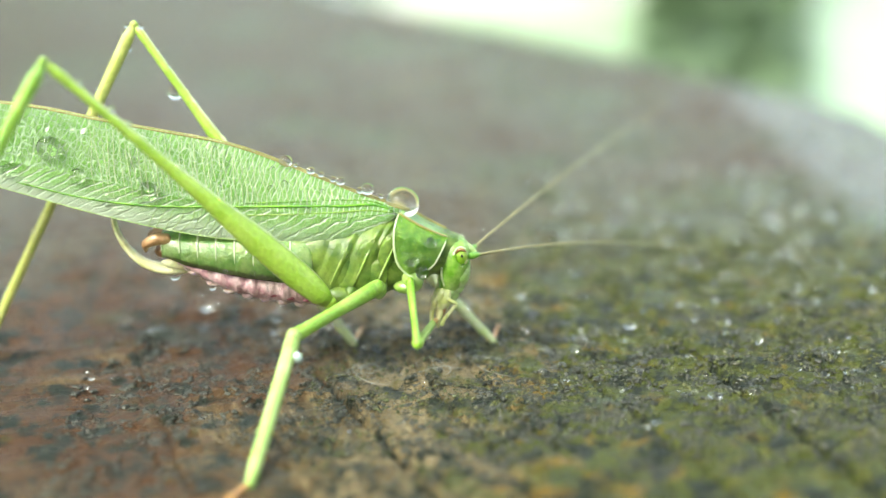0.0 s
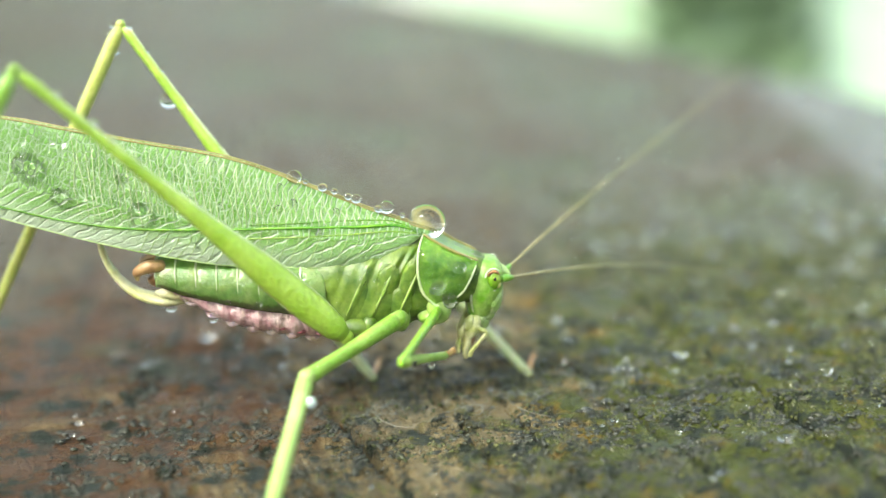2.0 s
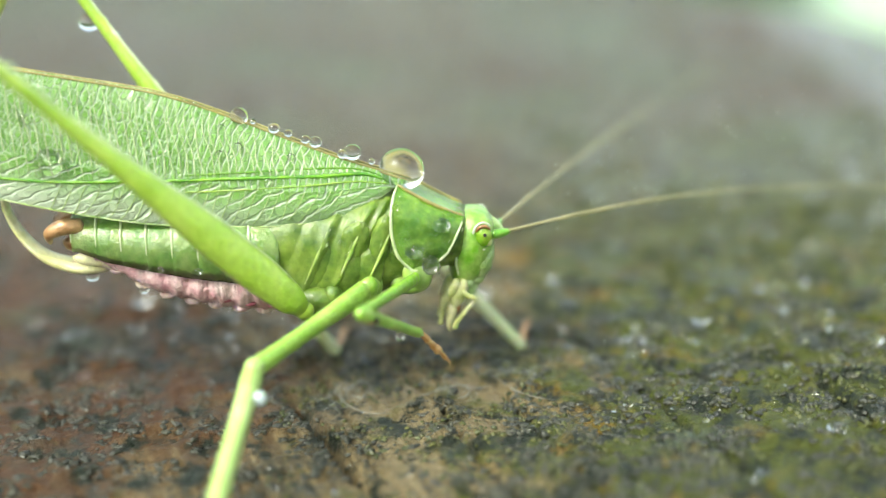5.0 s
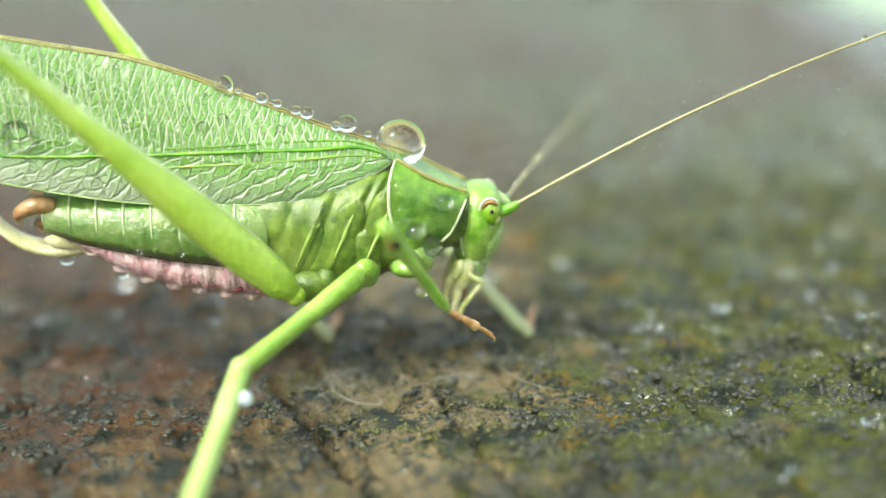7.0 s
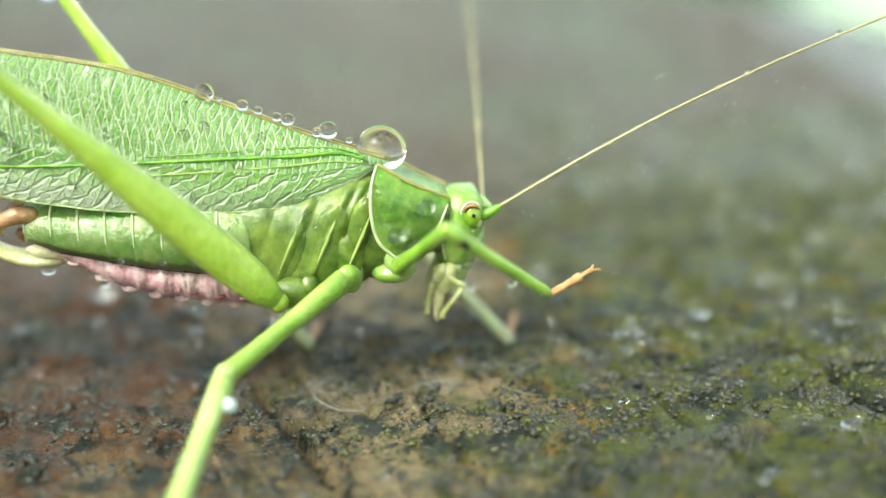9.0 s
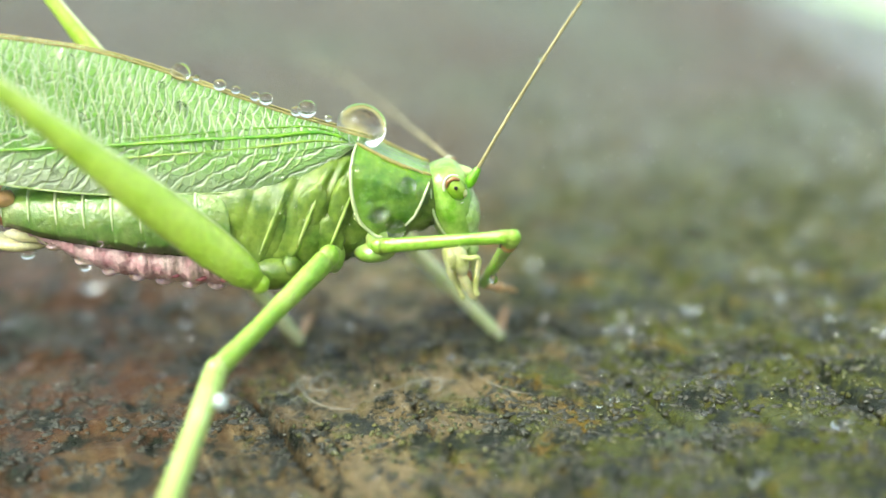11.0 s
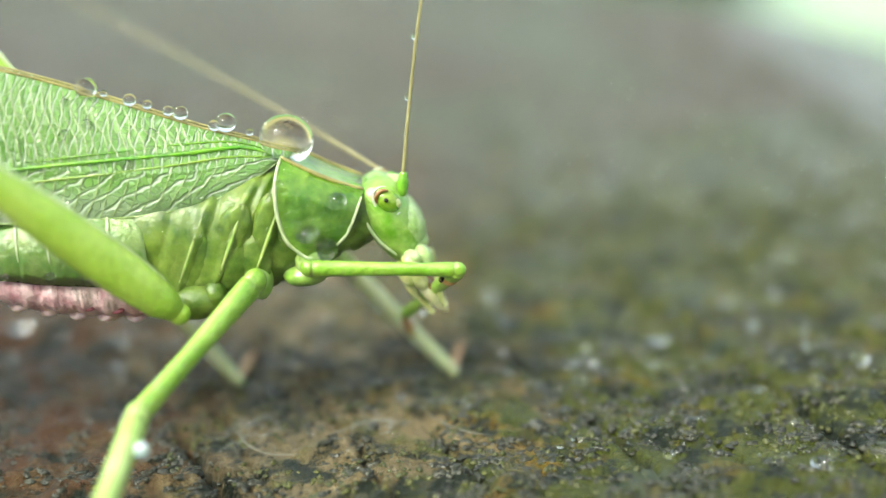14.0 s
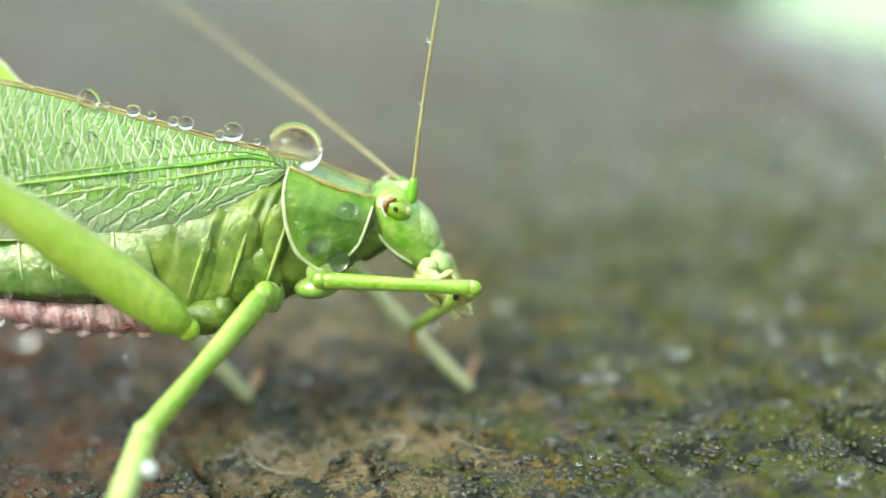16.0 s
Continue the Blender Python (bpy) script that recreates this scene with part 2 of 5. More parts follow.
BROWN = skin("brown_horn", (0.16, 0.06, 0.02), (0.42, 0.20, 0.07), 1.5)
RIM = skin("pale_rim", (0.48, 0.60, 0.28), (0.70, 0.76, 0.50), 1.0)
MARGIN = skin("tan_margin", (0.26, 0.22, 0.06), (0.42, 0.37, 0.13), 0.7)
YELLOW = skin("mouth_yellow", (0.50, 0.56, 0.16), (0.74, 0.74, 0.42), 1.8, sss=0.2)
EYE = skin("eye_green", (0.12, 0.32, 0.01), (0.34, 0.44, 0.05), 1.4, rough=0.15, coat=0.8)
BLACK = skin("black_spot", (0.008, 0.006, 0.005), (0.02, 0.015, 0.01), 2.0, rough=0.2)
ANTENNA = skin("antenna_tan", (0.27, 0.24, 0.10), (0.42, 0.37, 0.19), 0.5, fine=3.0)
MOSS = skin("moss", (0.035, 0.048, 0.009), (0.10, 0.10, 0.02), 0.35, rough=0.5, relief=0.1, coat=0.5, island=0.25)
CRUST = skin("algae_crust", (0.012, 0.015, 0.009), (0.048, 0.046, 0.027), 0.5, rough=0.3, relief=0.14, coat=0.5, island=0.4)
THREAD = skin("pale_thread", (0.24, 0.25, 0.23), (0.40, 0.41, 0.38), 1.0, rough=0.2)
GLINT = skin("glint_white", (0.46, 0.54, 0.58), (0.60, 0.68, 0.72), 1.0, rough=0.15, relief=0.02, sss=0.4)
FIBRE = skin("pale_fibre", (0.16, 0.15, 0.11), (0.28, 0.26, 0.21), 1.0)
BROADLEAF = skin("light_leaf", (0.28, 0.55, 0.10), (0.46, 0.72, 0.22), 0.02, fine=0.2, relief=0.4, thin=0.45, rough=0.3)
DARKLEAF = skin("dark_leaf", (0.10, 0.15, 0.075), (0.20, 0.28, 0.14), 0.01, fine=0.2, relief=0.4, thin=0.3, island=0.4)
STEM = skin("stem", (0.05, 0.06, 0.02), (0.12, 0.13, 0.05), 0.05, fine=0.5)
SOIL = skin("wet_gravel", (0.38, 0.60, 0.26), (0.56, 0.76, 0.42), 0.006, rough=0.3, fine=0.08, relief=2.0)
PAVING = skin("wet_paving", (0.42, 0.43, 0.40), (0.58, 0.58, 0.55), 0.004, rough=0.2, fine=0.05, relief=0.6, coat=0.8)


# ---- shaping helpers, all in millimetres ----
def mesh_from(name, verts, faces, material, smooth=True, uvs=None, span=None):
    me = bpy.data.meshes.new(name)
    me.from_pydata([tuple(c * MM for c in v) for v in verts], [], faces)
    me.materials.append(material)
    if smooth:
        me.polygons.foreach_set("use_smooth", [True] * len(me.polygons))
    for title, values in (("UVMap", uvs), ("Span", span)):
        if values is not None:
            layer = me.uv_layers.new(name=title)
            index = np.zeros(len(me.loops), dtype=np.int32)
            me.loops.foreach_get("vertex_index", index)
            layer.data.foreach_set("uv", np.asarray(values, dtype=np.float32)[index].ravel())
    me.update()
    return me


def part(name, me, parent=None, label="", at=None):
    """Links a mesh as one object under a thing or part, at a place in its parent's space (millimetres) or by a pose."""
    ob = new(name, me)
    ob.parent = parent
    if at is not None:
        ob.matrix_basis = at if isinstance(at, Matrix) else Matrix.Translation(Vector(at) * MM)
    if name in ("water_beads", "rain_film", "rain_bead"):
        ob.visible_shadow = False
    return tagged(ob, label=label)


def spline(points, n):
    """A smooth line through the points, as n + 1 points."""
    pts = [np.array(p, float) for p in points]
    pts = [2 * pts[0] - pts[1], *pts, 2 * pts[-1] - pts[-2]]
    out = []
    for k in range(n + 1):
        u = k / n * (len(pts) - 3)
        i = min(int(u), len(pts) - 4)
        t, (a, b, c, d) = u - i, pts[i : i + 4]
        out.append(0.5 * (2 * b + (c - a) * t + (2 * a - 5 * b + 4 * c - d) * t * t + (3 * b - a - 3 * c + d) * t**3))
    return out


def tube(points, radii, sides=10, n=24, flat=1.0, up=(0, 0, 1)):
    """Vertices and faces of a rounded, tapering tube; flat: its thickness across against its height."""
    line, rad = spline(points, n), [float(r) for r in np.interp(np.linspace(0, 1, n + 1), np.linspace(0, 1, len(radii)), radii)]
    verts, faces = [], []
    for k, c in enumerate(line):
        d = line[min(k + 1, n)] - line[max(k - 1, 0)]
        d = d / (np.linalg.norm(d) + 1e-9)
        side = np.cross(d, up)
        side = side / (np.linalg.norm(side) + 1e-9)
        top = np.cross(side, d)
        r = rad[k] * (0.55 if k in (0, n) else 1.0)
        for j in range(sides):
            a = 2 * math.pi * j / sides
            verts.append(c + r * (math.cos(a) * top + flat * math.sin(a) * side))
    for k in range(n):
        for j in range(sides):
            a, b = k * sides + j, k * sides + (j + 1) % sides
            faces.append((a, b, b + sides, a + sides))
    faces.append(tuple(range(sides))[::-1])
    faces.append(tuple(n * sides + j for j in range(sides)))
    return verts, faces


def joined(*pieces):
    verts, faces = [], []
    for v, f in pieces:
        faces += [tuple(i + len(verts) for i in face) for face in f]
        verts += list(v)
    return verts, faces


def ball(c, r, rings=8, sides=12, turn=None, lump=0.0, seed=0):
    """An ellipsoid, optionally turned and made uneven."""
    rng = random.Random(seed)
    verts, faces = [], []
    for i in range(rings + 1):
        a = math.pi * i / rings
        for j in range(sides):
            b = 2 * math.pi * j / sides
            k = 1 + lump * (rng.random() - 0.5)
            v = Vector((r[0] * math.sin(a) * math.cos(b), r[1] * math.sin(a) * math.sin(b), r[2] * math.cos(a))) * k
            verts.append(np.array((turn @ v) if turn else v) + np.array(c, float))
    for i in range(rings):
        for j in range(sides):
            p, q = i * sides + j, i * sides + (j + 1) % sides
            faces.append((p, p + sides, q + sides, q))
    return verts, faces


def loft(sections, sides=28, n=40, power=2.0, ripple=None):
    """A body through sections (x, y, z, half width, half height, lean): rounded hoops in planes across x, smoothly blended."""
    rows, verts, faces = spline(sections, n), [], []
    for k, (x, y, z, w, h, lean) in enumerate(rows):
        for j in range(sides):
            a = 2 * math.pi * j / sides
            c, s = math.cos(a), math.sin(a)
            c, s = math.copysign(abs(c) ** (2 / power), c), math.copysign(abs(s) ** (2 / power), s)
            g = 1 + (ripple(k / n, a) if ripple else 0)
            verts.append((x + lean * h * s, y + w * c * g, z + h * s * g))
    for k in range(n):
        for j in range(sides):
            a, b = k * sides + j, k * sides + (j + 1) % sides
            faces.append((a, b, b + sides, a + sides))
    faces += [tuple(range(sides)), tuple(n * sides + j for j in range(sides))[::-1]]
    return verts, faces


def sheet(grid, thick=(0, 0.05, 0)):
    """A closed shell from a grid of points: its face and the same face set back by thick."""
    g = np.array(grid, float)
    r, c = g.shape[:2]
    verts = [*g.reshape(-1, 3), *(g + np.array(thick)).reshape(-1, 3)]
    faces = []
    for i in range(r - 1):
        for j in range(c - 1):
            a = i * c + j
            faces.append((a, a + 1, a + c + 1, a + c))
            b = a + r * c
            faces.append((b, b + c, b + c + 1, b + 1))
    ring = [(0, j) for j in range(c)] + [(i, c - 1) for i in range(1, r)] + [(r - 1, j) for j in range(c - 2, -1, -1)] + [(i, 0) for i in range(r - 2, 0, -1)]
    ids = [i * c + j for i, j in ring]
    for a, b in zip(ids, ids[1:] + ids[:1]):
        faces.append((b, a, a + r * c, b + r * c))
    return verts, faces


def lattice(x, y, seed):
    """Smooth value noise in 0..1 on arrays."""
    xi, yi = np.floor(x).astype(np.int64), np.floor(y).astype(np.int64)
    fx, fy = x - xi, y - yi
    fx, fy = fx * fx * (3 - 2 * fx), fy * fy * (3 - 2 * fy)

    def at(i, j):
        h = (i * 374761393 + j * 668265263 + seed * 974634777) & 0xFFFFFFFF
        h = ((h ^ (h >> 13)) * 1274126177) & 0xFFFFFFFF
        return ((h ^ (h >> 16)) & 0xFFFF) / 65535.0

    return (at(xi, yi) * (1 - fx) + at(xi + 1, yi) * fx) * (1 - fy) + (at(xi, yi + 1) * (1 - fx) + at(xi + 1, yi + 1) * fx) * fy


def fbm(x, y, seed, octaves=4):
    out, amp = 0, 0.5
    for o in range(octaves):
        out, amp, x, y = out + amp * lattice(x, y, seed + o), amp * 0.55, x * 2.03, y * 2.03
    return out


# ---- the plank ----
def edge_of(y):
    """Where the plank's top begins to round off towards its open edge."""
    return 40.0 + 0.8 * np.sin(y / 23.0) - np.clip(y - 60, 0, None) * 0.1 - np.clip(y - 98, 0, None) * 0.42


def plank_height(x, y):
    """The relief of the worn top: swellings, grain, crusty lumps and long cracks."""
    h = 0.55 * (fbm(x / 9, y / 14, 3) - 0.47) + 0.16 * (fbm(x / 0.55, y / 6.0, 11) - 0.45)
    lumps = fbm(x / 1.5, y / 1.2, 21, 4)
    h = h + 1.6 * np.clip(lumps - 0.50, 0, None) * (0.4 + fbm(x / 6, y / 6, 31))
    h = h + 0.22 * (fbm(x / 0.45, y / 0.45, 41, 2) - 0.4)
    wob = 0.5 * (fbm(x / 5, y / 3, 51) - 0.5)
    for at, lean, gap, deep, lo, hi in ((-5.2, -0.42, 0.30, 1.5, -60, 6.5), (0.95, -0.34, 0.13, 0.6, -30, 12), (-3.4, -0.36, 0.10, 0.4, -4, 9), (4.6, -0.36, 0.11, 0.45, -12, 9), (-11.2, -0.36, 0.10, 0.3, -40, 8),
                                         (-4.1, -0.42, 0.10, 0.5, -30, 3.5), (11.4, -0.36, 0.16, 0.6, -30, 16), (19.9, -0.28, 0.26, 1.0, -30, 40), (-17.5, -0.33, 0.1, 0.3, -40, 20), (27.0, -0.3, 0.16, 0.5, -20, 60), (15.0, -0.33, 0.1, 0.35, -5, 20)):
        away = (x - (at + lean * y) + wob) / gap
        fade = np.clip((y - lo) / 4, 0, 1) * np.clip((hi - y) / 4, 0, 1)
        h = h - deep * fade * np.exp(-away * away)
    return h


def build_plank():
    wide, tall, down = 25.0, 9.0, 62.0
    across = np.concatenate([np.arange(-190, -62, 5.0), np.arange(-62, 0, 0.24)])
    arc = np.linspace(0, math.pi / 2, 40)[1:]
    ys = np.concatenate([np.arange(-160, -18, 4.0), np.arange(-18, 30, 0.24), np.arange(30, 110, 1.0), np.arange(110, 330, 5.0)])
    n = len(across) + len(arc) + 1
    rows = []
    for y in ys:
        e = edge_of(y)
        x = np.concatenate([e + across, e + wide * np.sin(arc), [e + wide]])
        z = np.concatenate([0 * across, -tall * (1 - np.cos(arc)), [-down]])
        h = plank_height(x, np.full_like(x, y))
        h[-1] = 0
        rows.append(np.stack([x, np.full_like(x, y), z + h], -1))
    top = np.array(rows)
    verts, count = list(top.reshape(-1, 3)), len(ys)
    faces = []
    for i in range(count - 1):
        a = i * n
        faces += [(a + j, a + j + 1, a + n + j + 1, a + n + j) for j in range(n - 1)]
    low = len(verts)
    for row in top:
        verts.append((row[0][0], row[0][1], -down))
    for i in range(count - 1):
        faces.append((i * n, (i + 1) * n, low + i + 1, low + i))
        faces.append((low + i, low + i + 1, (i + 2) * n - 1, (i + 1) * n - 1))
    faces.append((low, *[n - 1 - j for j in range(n)][::1], )[::-1])
    faces.append((low + count - 1, *[(count - 1) * n + n - 1 - j for j in range(n)]))
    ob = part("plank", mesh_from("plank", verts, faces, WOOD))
    return tagged(ob, "wet weathered wooden plank with cracks, algae and moss", "plank", kind="structure")


build_plank()


def on_plank(x, y):
    return float(plank_height(np.array([x], float), np.array([y], float))[0])


def many_on_plank(spots):
    xy = np.array(spots, float)
    return plank_height(xy[:, 0], xy[:, 1])


def scattered(name, label, category, material, spots, shape):
    """One object of many small lumps resting on the plank."""
    pieces = [shape(x, y, float(z), k) for k, ((x, y), z) in enumerate(zip(spots, many_on_plank(spots)))]
    ob = part(name, mesh_from(name, *joined(*pieces), material))
    return tagged(ob, label, category, kind="stuff")


def spots_in(count, x0, x1, y0, y1, seed, clump, low, slope=0.0):
    """Clumped places; slope: how much the clumps thin out towards x0."""
    rng = np.random.default_rng(seed)
    x, y = rng.uniform(x0, x1, count * 14), rng.uniform(y0, y1, count * 14)
    keep = fbm(x / clump, y / clump, seed) + 0.10 * rng.random(len(x)) - slope * (x1 - x) / (x1 - x0) > low
    return list(zip(x[keep][:count].tolist(), y[keep][:count].tolist()))


def moss_lump(x, y, z, k):
    rng = random.Random(k)
    r = rng.uniform(0.045, 0.15)
    return ball((x, y, z + r * 0.1), (r * rng.uniform(0.8, 1.5), r * rng.uniform(0.8, 1.3), r * rng.uniform(0.5, 0.9)), 4, 6, Matrix.Rotation(rng.uniform(0, 6), 3, "Z"), 0.7, k)


def crust_lump(x, y, z, k):
    rng = random.Random(k + 9)
    r = rng.uniform(0.06, 0.2)
    return ball((x, y, z - 0.2 * r), (r * rng.uniform(1.0, 1.9), r * rng.uniform(0.8, 1.2), r * rng.uniform(0.45, 0.8)), 4, 6, Matrix.Rotation(rng.uniform(-0.9, 0.9), 3, "Z"), 0.9, k)


def bead(x, y, z, k):
    rng = random.Random(k + 5)
    r = (0.07 + 0.3 * rng.random() ** 2.5) * (1.5 if x > 18 or y > 7 else 1.0)
    return ball((x, y, z + r * 0.25), (r * rng.uniform(0.9, 1.4), r * rng.uniform(0.9, 1.2), r * 0.6), 6, 9, None, 0.0, k)


scattered("moss", "yellow-green wet moss growing on the plank", "moss", MOSS, spots_in(6500, -8, 35, -12, 34, 5, 3.4, 0.46, 0.16), moss_lump)
scattered("algae_crust", "dark granular algae crust on the wet plank", "algae", CRUST, spots_in(9000, -24, 35, -12, 15, 8, 2.2, 0.53), crust_lump)
scattered("water_beads", "small rain beads lying on the wet plank", "water drops", WATER, spots_in(420, -22, 33, -6, 40, 13, 6.0, 0.46) + spots_in(700, 10, 34, -2, 60, 14, 5.0, 0.43) + spots_in(260, -24, 12, 4, 24, 15, 7.0, 0.45) + spots_in(420, 18, 37, 6, 60, 16, 4.0, 0.42), bead)


def build_fibres():
    for k, pts in enumerate((((-2.6, 2.6), (-1.2, 4.1), (0.6, 4.9), (1.6, 4.9)), ((2.6, 6.2), (3.6, 4.6), (4.6, 3.1), (5.6, 2.9)), ((-5.2, 5.6), (-4.6, 4.0), (-3.6, 3.0), (-2.4, 2.7)))):
        line = [(x, y, on_plank(x, y) + 0.10) for x, y in pts]
        ob = part("plant_fibre", mesh_from("plant_fibre", *tube(line, (0.015, 0.045, 0.035, 0.012), 6, 30), FIBRE))
        tagged(ob, "thin pale wet plant fibre lying on the plank", "fibre", group="fibres on the plank")


def build_curls():
    """Mats of fine pale curled threads on the wood."""
    rng = random.Random(44)
    for cx, cy, wide, count in ((-4.6, 5.2, 1.5, 12), (3.2, 6.3, 1.7, 10), (7.5, 7.5, 1.2, 6), (0.4, 4.3, 1.2, 6)):
        pieces = []
        for _ in range(count):
            x, y, a, line = cx + rng.gauss(0, wide * 0.6), cy + rng.gauss(0, wide * 0.4), rng.uniform(0, 6.28), []
            bend = rng.uniform(-0.8, 0.8)
            for k in range(7):
                line.append((x, y, on_plank(x, y) + 0.06 + 0.22 * math.sin(math.pi * k / 6)))
                x, y, a = x + 0.3 * math.cos(a), y + 0.3 * math.sin(a), a + bend + rng.gauss(0, 0.2)
            pieces.append(tube(line, (0.008, 0.018, 0.015, 0.008), 5, 20))
        ob = part("thread_mat", mesh_from("thread_mat", *joined(*pieces), THREAD))
        tagged(ob, "mat of fine pale wet threads on the plank", "threads", group="thread mats on the plank", kind="stuff")


build_fibres()
build_curls()


# ---- the katydid: places in millimetres in its resting pose ----
MID = 3.5
PIVOT = Vector((-6.0, MID, 10.0))
# seconds, shift forwards and upwards, nose-up turn in degrees
BODY = [(0, 0, 0, 0.1), (4.0, 0, 0, 0), (4.6, 0.02, -0.1, 0.15), (6.0, 0.13, -0.4, 0.6), (6.5, 0.14, -0.44, 0.62), (7.0, 0.17, -0.41, 0.79), (7.5, 0.18, -0.4, 1.1), (9.0, 0.21, -0.4, 1.27), (9.6, 0.16, -0.25, 1.5), (11.0, -0.15, 0.4, 2.3),
        (11.5, -0.2, 0.5, 2.42), (12.0, -0.27, 0.6, 2.8), (12.5, -0.34, 0.6, 3.3), (13.5, -0.41, 0.62, 3.5), (14.0, -0.52, 0.68, 3.65), (14.5, -0.48, 0.68, 4.03), (15.5, -0.49, 0.66, 4.4), (16.0, -0.51, 0.66, 4.45)]
TIMES = [0, 0.5, 1, 1.5, 2, 2.5, 3, 3.5, 4, 4.6, 5.3, 6, 6.5, 7, 7.5, 8, 8.5, 9, 9.6, 10.3, 11, 11.5, 12, 12.5, 13, 13.5, 14, 14.5, 15, 15.5, 16]


def between(rows, t):
    return [float(np.interp(t, [r[0] for r in rows], [r[k] for r in rows])) for k in range(1, len(rows[0]))]


def body_pose(t):
    """The pose of the trunk against its resting pose, in the world's millimetres."""
    dx, dz, nose = between(BODY, t)
    return Matrix.Translation(PIVOT + Vector((dx, 0, dz))) @ Matrix.Rotation(radians(-nose), 4, "Y") @ Matrix.Translation(-PIVOT)


def in_metres(m):
    out = m.copy()
    out.translation = m.translation * MM
    return out


TO_THING = Matrix.Translation(-BASE)
TRUNK = []


def trunk_part(name, me, label=""):
    ob = part(name, me, katydid, label, in_metres(TO_THING))
    TRUNK.append(ob)
    return ob


def build_thorax():
    verts, faces = loft([(-8.4, MID, 9.0, 1.7, 1.9, 0), (-6.6, MID, 8.6, 2.1, 2.5, 0), (-4.4, MID, 8.65, 2.15, 2.6, 0.1), (-2.2, MID, 9.1, 2.0, 2.4, 0.15), (-0.4, MID, 9.2, 1.8, 1.8, 0.2), (1.2, MID, 9.05, 1.4, 1.3, 0.3), (2.0, MID, 9.1, 1.1, 1.0, 0.3)], 96, 150, 2.7)
    v = np.array(verts)
    slant = v[:, 0] - 0.52 * (v[:, 2] - 8.8) + 0.5 * (fbm(v[:, 0] / 1.3, v[:, 2] / 1.1, 91) - 0.5)
    push = 0.22 * (fbm(slant / 1.5, v[:, 2] / 1.4, 93) - 0.45)
    for q, wide, high in ((-6.7, 0.25, -0.12), (-5.45, 0.2, 0.16), (-5.0, 0.16, -0.14), (-3.95, 0.17, 0.16), (-3.55, 0.14, -0.14), (-3.0, 0.22, -0.24), (-2.5, 0.16, 0.12)):
        push = push + high * np.exp(-(((slant - q) / wide) ** 2))
    v[:, 1] += np.sign(v[:, 1] - MID) * push * np.clip(np.abs(v[:, 1] - MID) / 1.2, 0, 1)
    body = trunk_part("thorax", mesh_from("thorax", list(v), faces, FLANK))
    for s in (-1, 1):
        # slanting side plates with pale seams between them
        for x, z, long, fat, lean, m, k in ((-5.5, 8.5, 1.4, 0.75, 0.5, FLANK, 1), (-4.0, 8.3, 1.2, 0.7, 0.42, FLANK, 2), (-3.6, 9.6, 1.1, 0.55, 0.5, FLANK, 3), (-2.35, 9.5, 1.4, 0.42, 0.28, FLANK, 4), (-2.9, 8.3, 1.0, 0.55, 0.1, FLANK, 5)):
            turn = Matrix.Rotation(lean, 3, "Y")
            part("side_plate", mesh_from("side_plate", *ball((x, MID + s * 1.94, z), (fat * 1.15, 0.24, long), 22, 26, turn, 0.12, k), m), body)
        for q in (-5.45, -3.95, -2.5):
            # glassy ridges between the plates
            line = [(q + 0.52 * (z - 8.8), MID + s * (2.15 * (1 - abs((z - 8.65) / 2.6) ** 2.7) ** (1 / 2.7) + 0.1), z) for z in (7.7, 8.3, 8.9, 9.5, 10.1, 10.6)]
            part("seam", mesh_from("seam", *tube(line, (0.03, 0.06, 0.08, 0.05, 0.03), 8, 24), COXA), body, "pale raised seam")
        for x, z, r, k in ((-5.5, 6.95, (1.15, 0.75, 0.72), 1), (-4.7, 7.15, (0.5, 0.6, 0.6), 2), (-2.95, 7.5, (0.6, 0.7, 0.95), 3), (-0.75, 7.85, (0.72, 0.7, 0.95), 4)):
            part("coxa", mesh_from("coxa", *ball((x, MID + s * (2.0 if k < 3 else 1.6), z), r, 14, 18, None, 0.05, k), COXA if k > 2 else FLANK), body)
        part("breast_lobe", mesh_from("breast_lobe", *ball((-1.1, MID + s * 1.4, 7.3), (0.95, 0.8, 0.5), 14, 18, None, 0.03, 2), COXA), body)


